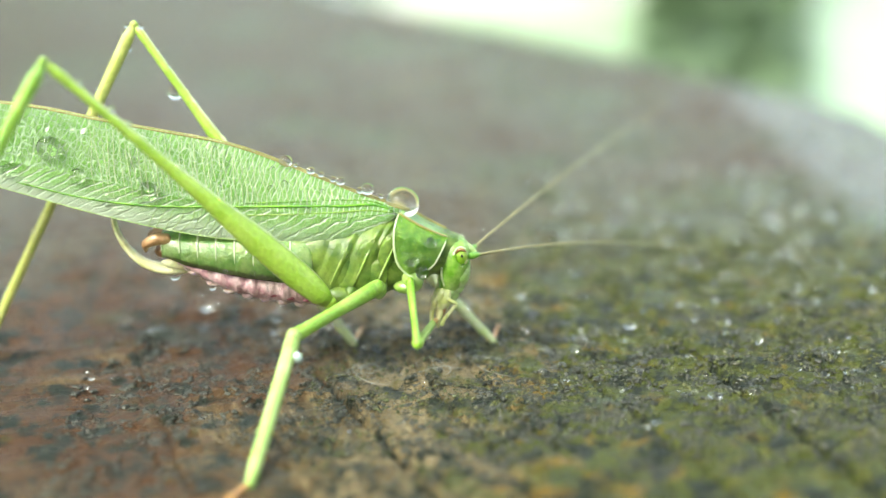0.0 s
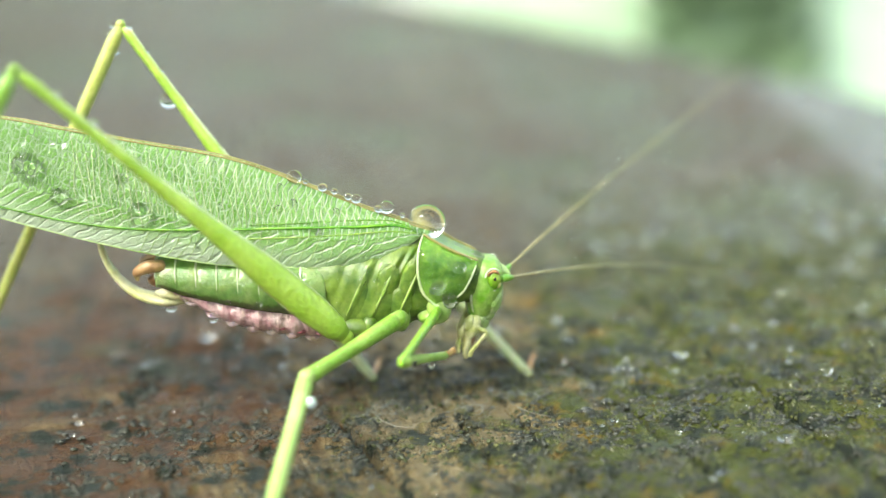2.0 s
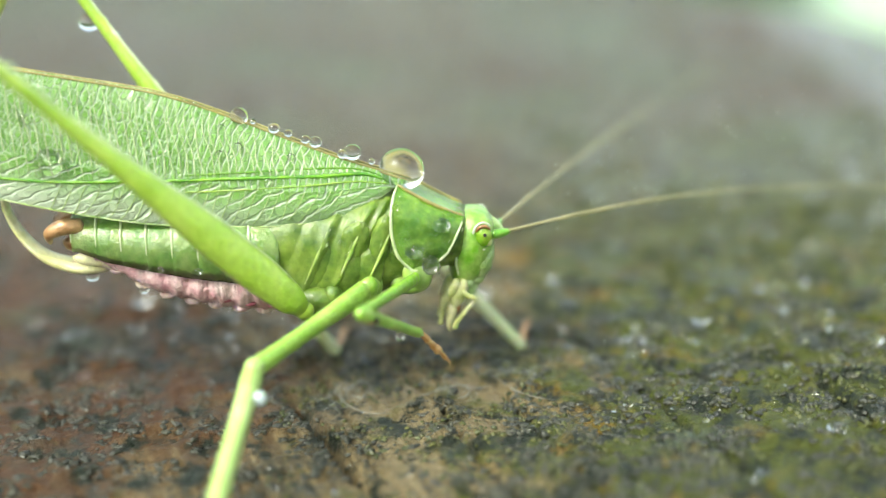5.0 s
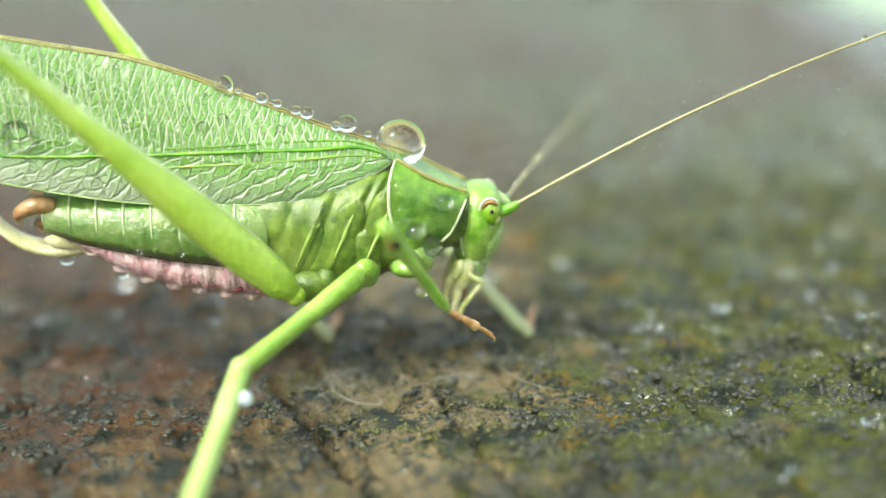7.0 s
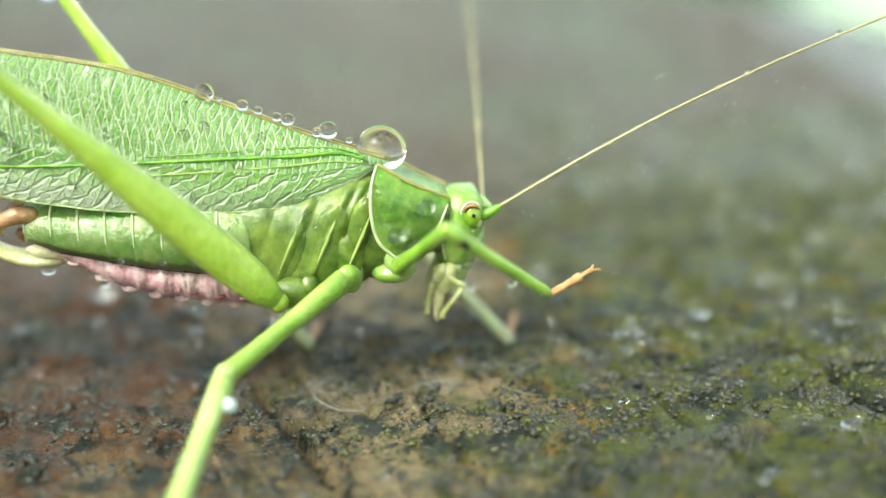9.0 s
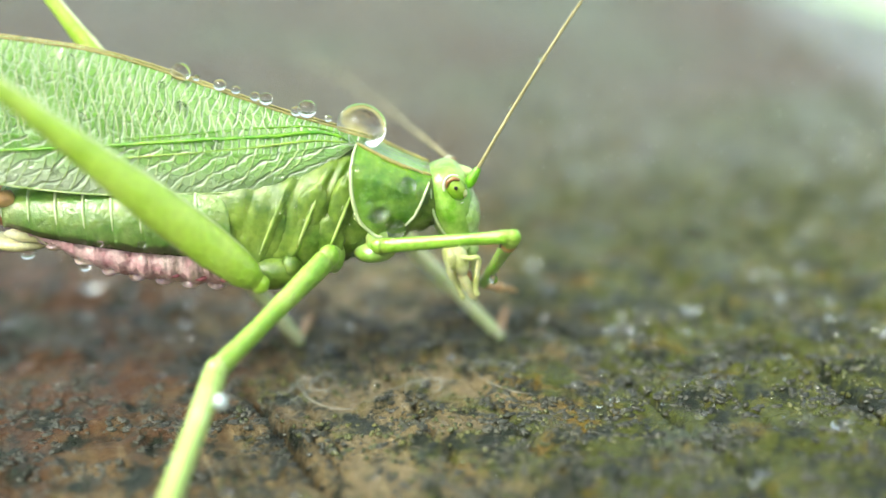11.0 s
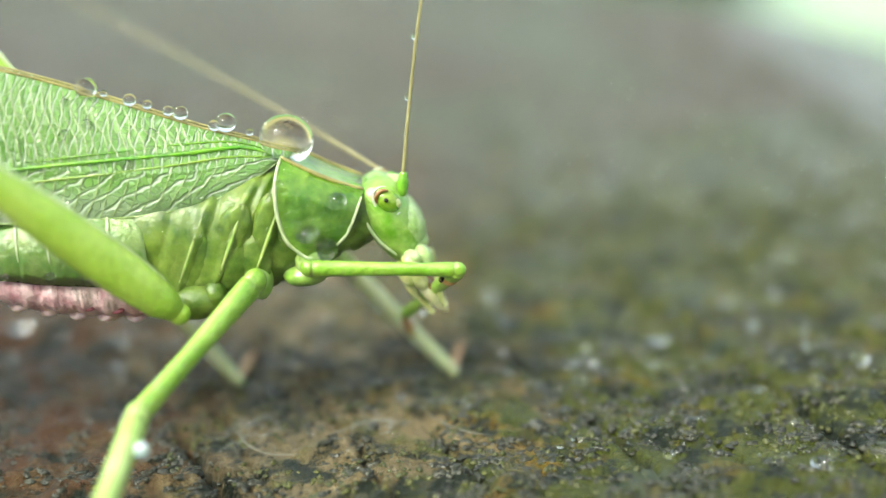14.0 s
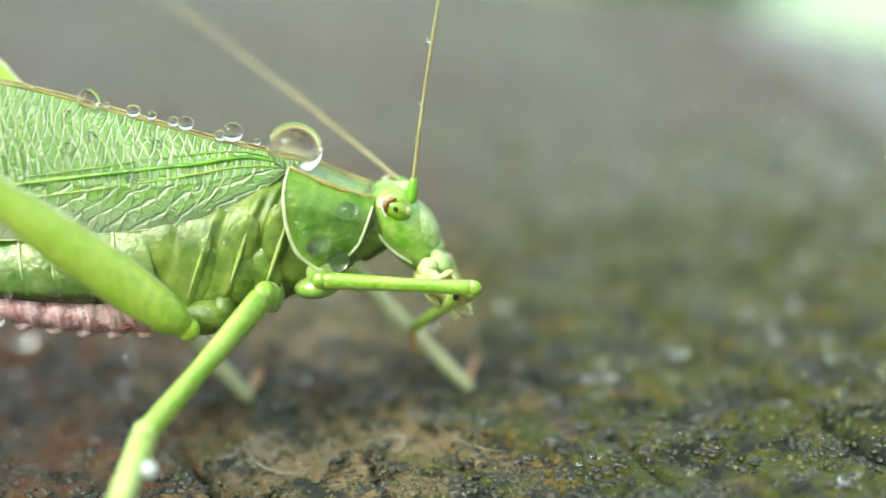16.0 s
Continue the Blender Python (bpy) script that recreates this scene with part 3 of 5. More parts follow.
def build_abdomen():
    top = [(-6.6, 11.0), (-9, 11.2), (-11, 11.2), (-13, 11.25), (-15, 11.3), (-16.3, 11.2)]
    low = [(-6.6, 5.95), (-9, 6.3), (-11, 6.75), (-13, 7.4), (-15, 8.8), (-16.3, 9.7)]
    side = [(-6.6, 8.5), (-9, 8.5), (-11, 8.8), (-13, 9.2), (-15, 9.6), (-16.3, 10.0)]
    wide = [(-6.6, 2.2), (-9, 2.3), (-11, 2.2), (-13, 2.0), (-15, 1.6), (-16.3, 1.2)]

    def ev(table, x):
        t = sorted(table)
        return float(np.interp(x, [a for a, _ in t], [b for _, b in t]))

    sections = []
    for x in np.linspace(-6.6, -16.2, 9):
        a, b = ev(side, x) + 0.35, ev(low, x)
        sections.append((x, MID, (a + b) / 2, ev(wide, x) - 0.12, (a - b) / 2, 0))
    body = trunk_part("abdomen", mesh_from("abdomen", *loft(sections, 36, 220, 2.0, lambda u, a: 0.03 * math.sin(u * 60) + 0.16 * (float(fbm(np.array([u * 42.0]), np.array([2.2 * math.sin(a) + 9]), 61, 3)[0]) - 0.45)), PINK), "pinkish ridged underside")
    starts = np.linspace(-7.0, -16.4, 9)
    for k in range(8):
        x0, x1, grid = starts[k], starts[k + 1] - 0.14, []
        for x in np.linspace(x0, x1, 8):
            u = (x - x0) / (x1 - x0)
            swell = 0.985 + 0.012 * math.sin(math.pi * u) + 0.02 * u
            row = []
            for a in np.linspace(-0.06, math.pi + 0.06, 30):
                hi, mid_z, w = ev(top, x), ev(side, x), ev(wide, x)
                row.append((x, MID + w * swell * math.cos(a), mid_z + (hi - mid_z) * swell * (abs(math.sin(a)) ** 0.8 * math.copysign(1, math.sin(a)))))
            grid.append(row)
        part("tergite", mesh_from("tergite", *sheet(grid, (0, 0, -0.06)), ABDOMEN), body)
        part("hind_rim", mesh_from("hind_rim", *tube(grid[-1][::3], (0.03, 0.07, 0.08, 0.07, 0.03), 6, 40), RIM), body, "pale rim of a body ring")
    for k in range(7):
        x = -8.0 - 1.1 * k
        z = ev(low, x)
        for s in (-1, 1):
            part("sternite", mesh_from("sternite", *ball((x, MID + s * ev(wide, x) * 0.42, z + 0.22), (0.46, 0.6, 0.26), 9, 14, None, 0.08, k), PALEPINK), body)
            part("pleural_spot", mesh_from("pleural_spot", *ball((x + 0.5, MID + s * ev(wide, x) * 0.80, z + 0.62), (0.32, 0.2, 0.12), 6, 9, None, 0.2, k), MAROON), body, "dark maroon spot")
    egg = [(-14.4, MID, 9.0), (-15.6, MID, 8.75), (-16.8, MID, 8.75), (-18.1, MID, 9.3), (-19.1, MID, 10.5), (-19.6, MID, 12.0), (-19.4, MID, 13.2)]
    part("ovipositor", mesh_from("ovipositor", *tube(egg, (0.6, 0.8, 0.7, 0.55, 0.45, 0.36, 0.1), 12, 40, 0.5, (0, 1, 0)), CREAM), body, "pale yellow curved blade")
    part("plate", mesh_from("plate", *ball((-15.5, MID - 0.75, 9.2), (1.25, 0.3, 0.34), 8, 12, Matrix.Rotation(0.16, 3, "Y")), CREAM), body)
    for s in (-1, 1):
        c = [(-16.0, MID + s * 0.7, 10.9), (-16.8, MID + s * 1.05, 11.0), (-17.5, MID + s * 1.0, 10.7), (-17.6, MID + s * 0.7, 10.1)]
        part("cercus", mesh_from("cercus", *tube(c, (0.36, 0.40, 0.30, 0.08), 10, 20), TAN), body, "brown curled clasper")
        part("end_lobe", mesh_from("end_lobe", *ball((-16.6, MID + s * 0.35, 10.0), (0.55, 0.35, 0.4), 7, 10, None, 0.1, 3), BROWN), body)


TOP_EDGE = [(-0.9, 12.05), (-3.7, 13.1), (-6.0, 14.15), (-8.3, 15.25), (-10.7, 16.3), (-13.0, 17.05), (-19.0, 18.45), (-24.2, 19.75), (-29.0, 20.3), (-33.0, 19.9), (-35.4, 18.7)]
LOW_EDGE = [(-1.3, 11.9), (-2.5, 11.3), (-4.3, 10.75), (-7.0, 10.55), (-10.0, 10.75), (-12.5, 11.0), (-16.3, 11.85), (-21.0, 13.2), (-26.0, 14.9), (-31.5, 16.6), (-35.2, 18.2)]


def wing_grid(s, rows, cols):
    top, low = spline(TOP_EDGE, rows), spline(LOW_EDGE, rows)
    grid, uvs = [], []
    for k in range(rows + 1):
        u, line, uv = k / rows, [], []
        fill = min(1.0, 0.25 + 3.2 * u) * (1 - 0.55 * u)
        for j in range(cols + 1):
            v = j / cols
            p = top[k] * (1 - v) + low[k] * v
            out = 0.2 + fill * (2.3 * v**0.72 - 0.22 * max(0.0, (v - 0.8) / 0.2) ** 2)
            out *= 1 - 0.2 * max(0.0, (v - 0.45) / 0.55) ** 1.5 * (1 - min(1.0, max(0.0, (u - 0.4) / 0.2)))
            rib = 0.035 * math.sin(u * 230 + 3 * v + 2.2 * math.sin(7 * u)) * math.sin(math.pi * min(1, v * 1.7)) + 0.05 * math.exp(-(((v - 0.62) / 0.02) ** 2))
            line.append((p[0], MID + s * (out + rib), p[1]))
            uv.append((math.hypot(p[0], p[1] - 12) * 1.0, v * float(np.linalg.norm(top[k] - low[k]))))
        grid.append(line), uvs.append(uv)
    return grid, np.array(uvs).reshape(-1, 2)


def build_wing(s):
    grid, uv = wing_grid(s, 300 if s < 0 else 120, 60 if s < 0 else 30)
    share = np.stack(np.meshgrid(np.linspace(0, 1, len(grid)), np.linspace(0, 1, len(grid[0])), indexing="ij"), -1).reshape(-1, 2)
    verts, faces = sheet(grid, (0, -s * 0.05, 0))
    wing = trunk_part("forewing", mesh_from("forewing", verts, faces, WING, True, np.concatenate([uv, uv]), np.concatenate([share, share])))
    g = np.array(grid)
    rows, cols = g.shape[0] - 1, g.shape[1] - 1

    flat = g.reshape(-1, 3)

    def spot(x, z):
        return flat[np.argmin((flat[:, 0] - x) ** 2 + (flat[:, 2] - z) ** 2)] + np.array((0, s * 0.02, 0))

    def vein(points, radii, n=60):
        return tube([spot(x, z) for x, z in points], radii, 7, n)

    def along(track, radii, n=60):
        return tube([g[int(round(u * rows)), int(round(v * cols))] + np.array((0, s * 0.02, 0)) for u, v in track], radii, 7, n)

    part("wing_margin", mesh_from("wing_margin", *along([(k / 16, 0) for k in range(17)], (0.06, 0.07, 0.06, 0.055, 0.05), 90), MARGIN), wing, "tan wing edge")
    part("wing_margin", mesh_from("wing_margin", *along([(0.02 + 0.98 * k / 16, 1) for k in range(17)], (0.015, 0.03, 0.035, 0.035, 0.025), 90), PALE), wing, "pale lower wing edge")
    part("main_vein", mesh_from("main_vein", *vein([(-1.7, 12.1), (-3.0, 12.5), (-5.0, 12.68), (-8.2, 12.85), (-12.8, 13.05), (-17.2, 13.35), (-21, 14.1), (-25, 15.2)], (0.05, 0.09, 0.09, 0.08, 0.07, 0.06, 0.05)), GREEN), wing, "raised main vein")
    part("side_vein", mesh_from("side_vein", *vein([(-1.8, 12.2), (-3.2, 12.72), (-5.4, 13.0), (-8.0, 13.1), (-11, 13.15)], (0.03, 0.05, 0.05, 0.03)), GREEN), wing)
    part("side_vein", mesh_from("side_vein", *vein([(-1.9, 12.0), (-3.4, 12.25), (-5.5, 12.35), (-9.0, 12.4), (-13.0, 12.5)], (0.04, 0.05, 0.04, 0.03)), LIME), wing)
    if s < 0:
        rng = random.Random(17)
        for k in range(48):
            # cross veins between the upper edge and the main vein
            x = -3.4 - 0.36 * k + rng.uniform(-0.06, 0.06)
            hi, lo = float(np.interp(-x, [-p[0] for p in TOP_EDGE], [p[1] for p in TOP_EDGE])), float(np.interp(-x, [1.7, 5, 8.2, 12.8, 17.2, 21, 25], [12.1, 12.68, 12.85, 13.05, 13.35, 14.1, 15.2]))
            w = rng.uniform(-0.12, 0.12)
            part("cross_vein", mesh_from("cross_vein", *vein([(x + 0.25, lo + 0.05), (x + 0.1 + w, lo * 0.65 + hi * 0.35), (x - 0.05 - w, lo * 0.3 + hi * 0.7), (x - 0.1, hi - 0.1)], (0.02, 0.028, 0.024, 0.016), 12), RIM), wing)
        for k in range(26):
            # slanting veins below the main vein
            x = -2.9 - 0.55 * k
            lo = float(np.interp(-x - 0.6, [-p[0] for p in LOW_EDGE], [p[1] for p in LOW_EDGE]))
            hi = float(np.interp(-x, [1.7, 5, 8.2, 12.8, 17.2, 21, 25], [12.1, 12.68, 12.85, 13.05, 13.35, 14.1, 15.2]))
            w = rng.uniform(-0.15, 0.15)
            part("cross_vein", mesh_from("cross_vein", *vein([(x + 0.3, hi), (x + w, hi * 0.6 + lo * 0.4), (x - 0.45, hi * 0.25 + lo * 0.75), (x - 0.8, lo + 0.1)], (0.02, 0.026, 0.022, 0.016), 10), PALE), wing)


BACK_RIM = [(-1.40, 12.05), (-1.68, 11.4), (-1.80, 10.2), (-1.55, 8.95), (-0.95, 8.2)]
FRONT_RIM = [(1.58, 10.25), (1.36, 9.95), (1.0, 9.3), (0.5, 8.62), (-0.25, 8.12)]


def build_pronotum():
    back, front, grid = spline(BACK_RIM, 22), spline(FRONT_RIM, 22), []
    outs = np.interp(np.linspace(0, 1, 23), [0, 0.12, 0.35, 0.65, 1], [1.28, 1.7, 2.25, 2.42, 2.2])
    for u in np.linspace(0, 1, 26):
        row, narrow = [], 1 - 0.22 * u * u
        near = [(back[k] * (1 - u) + front[k] * u, outs[k] * narrow) for k in range(23)]
        crown = (back[0] * (1 - u) + front[0] * u)
        sag = -0.12 * math.sin(math.pi * u)
        for p, o in near[::-1]:
            row.append((p[0], MID - o, p[1] + sag * (o < 1.4)))
        for y in np.linspace(-1.1, 1.1, 7):
            row.append((crown[0], MID + y * narrow, crown[1] + sag + 0.10 - 0.07 * abs(y)))
        for p, o in near:
            row.append((p[0], MID + o, p[1] + sag * (o < 1.4)))
        grid.append(row)
    body = trunk_part("pronotum", mesh_from("pronotum", *sheet(grid, (0, 0, -0.05)), GREEN), "saddle-shaped green neck shield")
    g = np.array(grid)
    for s in (0, -1):
        side = -1 if s == 0 else 1
        loop = [*g[0, 23 - 1 :: -1], *g[:, 0], *g[-1, :23]] if s == 0 else [*g[0, -23:], *g[:, -1], *g[-1, ::-1][:23]]
        loop = [q + np.array((0, side * 0.03, 0)) for q in loop[::4]]
        part("rim", mesh_from("rim", *tube(loop, (0.05, 0.08, 0.06, 0.06, 0.07, 0.05), 8, 90), RIM), body, "pale raised rim")
        ridge = [g[k, 22 if s == 0 else -23] + np.array((0, side * 0.02, 0.03)) for k in range(0, 26, 5)]
        part("shoulder_ridge", mesh_from("shoulder_ridge", *tube(ridge, (0.07, 0.10, 0.09, 0.07), 8, 24), MARGIN), body, "cream shoulder line")


# seconds, place of the head's centre (x, z) in the resting trunk, chin-forward turn in degrees
HEAD = [(0, 2.38, 9.05, 1.9), (0.5, 2.4, 9.15, 0.9), (1.5, 2.4, 9.2, 0.0), (4.0, 2.38, 9.28, -0.9), (5.3, 2.42, 9.36, 0.0), (6.5, 2.45, 9.42, 0.0), (9.0, 2.45, 9.47, -0.9), (9.6, 2.48, 9.5, 3.7), (11.0, 2.54, 9.67, 19.5), (11.5, 2.58, 9.65, 22.3), (12.0, 2.6, 9.7, 26.0), (12.5, 2.58, 9.7, 27.9), (13.0, 2.52, 9.73, 30.7), (14.0, 2.42, 9.77, 33.5), (15.0, 2.36, 9.75, 35.3), (16.0, 2.33, 9.78, 38.1)]
# where each antenna points, in the world
NEAR_ANTENNA = [(0, 18.96, 17, 5.13), (0.5, 17.73, 17, 4.83), (1, 17.08, 17, 4.63), (1.5, 17.26, 17, 4.60), (2, 16.91, 17, 4.56), (2.5, 17.07, 17, 4.73), (3, 17.34, 17, 4.67), (4, 17.18, 17, 4.77), (4.6, 17.4, 14, 6.2), (5.3, 17.7, 9.0, 9.4), (6, 17.85, 4.8, 13.3), (6.5, 17.89, 3, 14.74),
                (7, 17.78, 3, 15.30), (8, 17.96, 3, 15.52), (8.5, 17.99, 3, 15.78), (9, 18.71, 3, 16.26), (9.6, 18.0, 3, 17.5), (10.3, 14.5, 3, 19.5), (11, 9.2, 3, 19.2), (11.5, 7.45, 3, 17.90), (12, 6.3, 3, 18.74), (12.5, 5.55, 3, 18.25), (13, 4.9, 3, 18.36),
                (13.5, 4.4, 3, 18.40), (14, 4.0, 3, 18.31), (15, 4.1, 3, 18.16), (16, 4.2, 3, 18.49)]
FAR_ANTENNA = [(0, 10.44, 16, 10.75), (0.5, 11.2, 16, 10.9), (1, 11.5, 16, 12.0), (1.5, 12.2, 16, 12.6), (2.5, 11.8, 16, 11.5), (3.5, 11.5, 16, 10.2), (4, 10.48, 16, 9.45), (6.5, 10.31, 18, 9.59), (7, 9.0, 20, 9.1), (7.5, 6.2, 20, 9.2), (8, 3.75, 20, 9.6),
               (8.5, 3.66, 18, 12.68), (9, 3.87, 18, 14.32), (9.6, 2.6, 17.5, 14.5), (10.3, 1.0, 16, 13.0), (11, -0.2, 14.5, 10.6), (11.5, -0.9, 14, 10.3), (12, -5.07, 14, 13.04), (12.5, -7.41, 16, 13.94), (13.5, -7.9, 16, 14.53), (14.5, -7.63, 16, 15.51), (16, -5.97, 16, 16.14)]


def head_pose(t):
    x, z, chin = between(HEAD, t)
    return body_pose(t) @ Matrix.Translation((x, MID, z)) @ Matrix.Rotation(radians(-chin), 4, "Y")


def antenna_pose(t, s):
    """The antenna's pose in the world: the rod lies along its own x."""
    root = head_pose(t) @ Vector((0.62, s * 0.56, -0.22))
    to = Vector(between(NEAR_ANTENNA if s < 0 else FAR_ANTENNA, t))
    return Matrix.Translation(root) @ (to - root).to_track_quat("X", "Z").to_matrix().to_4x4()


ANTENNAE = {}


def build_antenna(s):
    bow = 0.45 if s < 0 else 0.15
    rod = [(0, 0, 0), (0.4, 0, 0.04 * bow), (4, 0, 0.5 * bow), (8, 0, 0.72 * bow), (12, 0, 0.5 * bow), (16, 0, -0.1 * bow), (24, 0, -2.2 * bow), (34, 0, -6.0 * bow)]
    ant = part("antenna", mesh_from("antenna", *tube(rod, (0.14, 0.085, 0.075, 0.068, 0.06, 0.052, 0.045, 0.03), 8, 80), ANTENNA), katydid, "long thin tan antenna with rain beads")
    part("scape", mesh_from("scape", *tube([(-0.25, 0, 0), (0.1, 0, 0), (0.45, 0, 0.01), (0.75, 0, 0.03)], (0.21, 0.24, 0.20, 0.13), 12, 16), GREEN), ant, "green antenna base")
    for k in range(9):
        d, r = 2.3 + 2.1 * k + 0.7 * math.sin(5 * k), 0.10 + 0.035 * (k % 3)
        part("rain_bead", mesh_from("rain_bead", *ball((d, 0, 0.09 + bow * float(np.interp(d, (0, 4, 8, 12, 16, 24), (0, 0.5, 0.72, 0.5, -0.1, -2.2)))), (r * 1.4, r, r), 6, 9), WATER), ant)
    ANTENNAE[s] = ant


MOUTH = []
# seconds, how far the mouth parts reach forwards in degrees
CHEW = [(0, 0), (4.0, 2), (6.5, 0), (7.5, 3), (9.0, 2), (11.0, 11), (11.5, 14), (12.0, 12), (12.5, 15), (13.0, 13), (13.5, 15), (14.0, 13), (14.5, 15), (15.0, 14), (15.5, 16), (16.0, 15)]


def mouth_pose(t):
    hinge = Vector((-0.9, 0, -2.2))
    return head_pose(t) @ Matrix.Translation(hinge) @ Matrix.Rotation(radians(-between(CHEW, t)[0]), 4, "Y") @ Matrix.Translation(Vector((0, -0.055 * between(CHEW, t)[0], 0)) - hinge)


def build_head():
    rows, verts, faces = [(0.98, -0.50, 0.34, 0.5), (0.80, -0.42, 0.72, 1.0), (0.3, -0.45, 1.0, 1.34), (-0.4, -0.50, 1.08, 1.50), (-1.1, -0.58, 1.06, 1.45), (-1.8, -0.70, 0.94, 1.25), (-2.3, -0.84, 0.74, 1.0), (-2.7, -0.98, 0.42, 0.65)], [], []
    line, n, sides = spline(rows, 30), 30, 32
    for k, (z, x, a, b) in enumerate(line):
        for j in range(sides):
            c = 2 * math.pi * j / sides
            verts.append((x + a * math.cos(c), b * math.copysign(abs(math.sin(c)) ** 0.85, math.sin(c)), z))
    for k in range(n):
        for j in range(sides):
            p, q = k * sides + j, k * sides + (j + 1) % sides
            faces.append((q, p, p + sides, q + sides))
    faces += [tuple(range(sides)), tuple(n * sides + j for j in range(sides))[::-1]]
    head = part("head", mesh_from("head", verts, faces, HEADGREEN), katydid, "green head")
    part("forehead", mesh_from("forehead", *tube([(0.15, 0, 0.38), (0.62, 0, 0.05), (0.98, 0, -0.28)], (0.34, 0.28, 0.14), 10, 14, 0.7), PALE), head)
    part("face", mesh_from("face", *ball((-0.1, 0, -1.35), (0.66, 1.2, 1.2), 14, 20, Matrix.Rotation(0.2, 3, "Y"), 0.05, 6), PALE), head)
    part("shield", mesh_from("shield", *ball((-0.42, 0, -2.35), (0.5, 0.8, 0.5), 10, 16, Matrix.Rotation(0.35, 3, "Y"), 0.05, 1), PALE), head)
    mouth = part("lower_lip", mesh_from("lower_lip", *ball((-1.7, 0, -2.95), (0.36, 0.6, 0.75), 10, 14, Matrix.Rotation(0.35, 3, "Y"), 0.1, 3), YELLOW), katydid, "yellowish lower lip with the mouth parts")
    MOUTH.append(mouth)
    part("lip", mesh_from("lip", *ball((-0.65, 0, -2.9), (0.36, 0.6, 0.55), 10, 14, Matrix.Rotation(0.42, 3, "Y"), 0.08, 2), PALE), mouth, "yellowish upper lip")
    for s in (-1, 1):
        part("eye", mesh_from("eye", *ball((0.03, s * 1.25, -0.02), (0.42, 0.40, 0.56), 16, 22, Matrix.Rotation(-0.12, 3, "Y")), EYE), head, "glossy green and yellow eye")
        part("pupil", mesh_from("pupil", *ball((0.06, s * 1.70, 0.14), (0.085, 0.04, 0.10), 6, 10), BLACK), head, "black pupil spot")
        rim = [(0.03 + 0.50 * math.sin(a), s * 1.34, -0.02 + 0.66 * math.cos(a)) for a in np.linspace(-3.3, 0.7, 11)]
        part("eye_rim", mesh_from("eye_rim", *tube(rim, (0.02, 0.045, 0.065, 0.055, 0.02), 8, 36), WHITE), head, "white rim of the eye")
        brow = [(0.03 + 0.40 * math.sin(a), s * 1.5, 0.0 + 0.52 * math.cos(a)) for a in np.linspace(-1.1, 0.9, 6)]
        part("eye_brow", mesh_from("eye_brow", *tube(brow, (0.04, 0.09, 0.09, 0.04), 7, 18), BROWN), head)
        part("eye_front", mesh_from("eye_front", *ball((0.22, s * 1.36, -0.24), (0.2, 0.2, 0.26), 12, 16), YELLOW), head, "yellow lower front of the eye")
        cheek = [(-0.95, s * 1.28, 0.45), (-1.25, s * 1.25, -0.4), (-1.32, s * 1.2, -1.2), (-1.22, s * 1.05, -2.0)]
        part("cheek_seam", mesh_from("cheek_seam", *tube(cheek, (0.05, 0.07, 0.07, 0.05), 8, 24), RIM), head, "pale seam behind the cheek")
        part("jaw", mesh_from("jaw", *ball((-1.25, s * 0.78, -2.85), (0.40, 0.36, 0.85), 10, 14, Matrix.Rotation(0.4, 3, "Y"), 0.08, 4), YELLOW), mouth, "yellow jaw")
        part("jaw_tip", mesh_from("jaw_tip", *ball((-1.45, s * 0.55, -3.8), (0.22, 0.3, 0.42), 7, 9, Matrix.Rotation(0.4, 3, "Y"), 0.1, 5), BROWN), mouth, "brown jaw tip")
        for k, (x, y, z, a, b, c) in enumerate(((-0.85, 0.62, -2.45, 0.36, 0.34, 0.36), (-1.5, 0.98, -2.6, 0.26, 0.2, 0.5), (-1.9, 0.55, -3.2, 0.22, 0.25, 0.5))):
            part("mouth_plate", mesh_from("mouth_plate", *ball((x, s * y, z), (a, b, c), 8, 12, Matrix.Rotation(0.4, 3, "Y"), 0.12, k), PALE if k < 1 else YELLOW), mouth)
        lobe = [(-1.5, s * 0.6, -3.2), (-1.65, s * 0.72, -3.9), (-1.8, s * 0.66, -4.5), (-1.82, s * 0.55, -4.95)]
        part("mouth_lobe", mesh_from("mouth_lobe", *tube(lobe, (0.24, 0.24, 0.18, 0.1), 9, 20), CREAM), mouth)
        long = [(-1.25, s * 0.9, -2.5), (-0.95, s * 1.05, -2.95), (-0.55, s * 1.0, -3.25), (-0.95, s * 1.0, -3.75), (-1.45, s * 0.95, -4.35), (-1.6, s * 0.9, -4.7)]
        part("palp", mesh_from("palp", *tube(long, (0.14, 0.13, 0.12, 0.11, 0.12, 0.15), 9, 30), YELLOW), mouth)
        short = [(-1.55, s * 0.45, -3.0), (-2.0, s * 0.5, -3.5), (-2.15, s * 0.5, -4.1), (-2.25, s * 0.48, -4.6)]
        part("palp", mesh_from("palp", *tube(short, (0.12, 0.11, 0.11, 0.14), 9, 22), YELLOW), mouth)
    return head


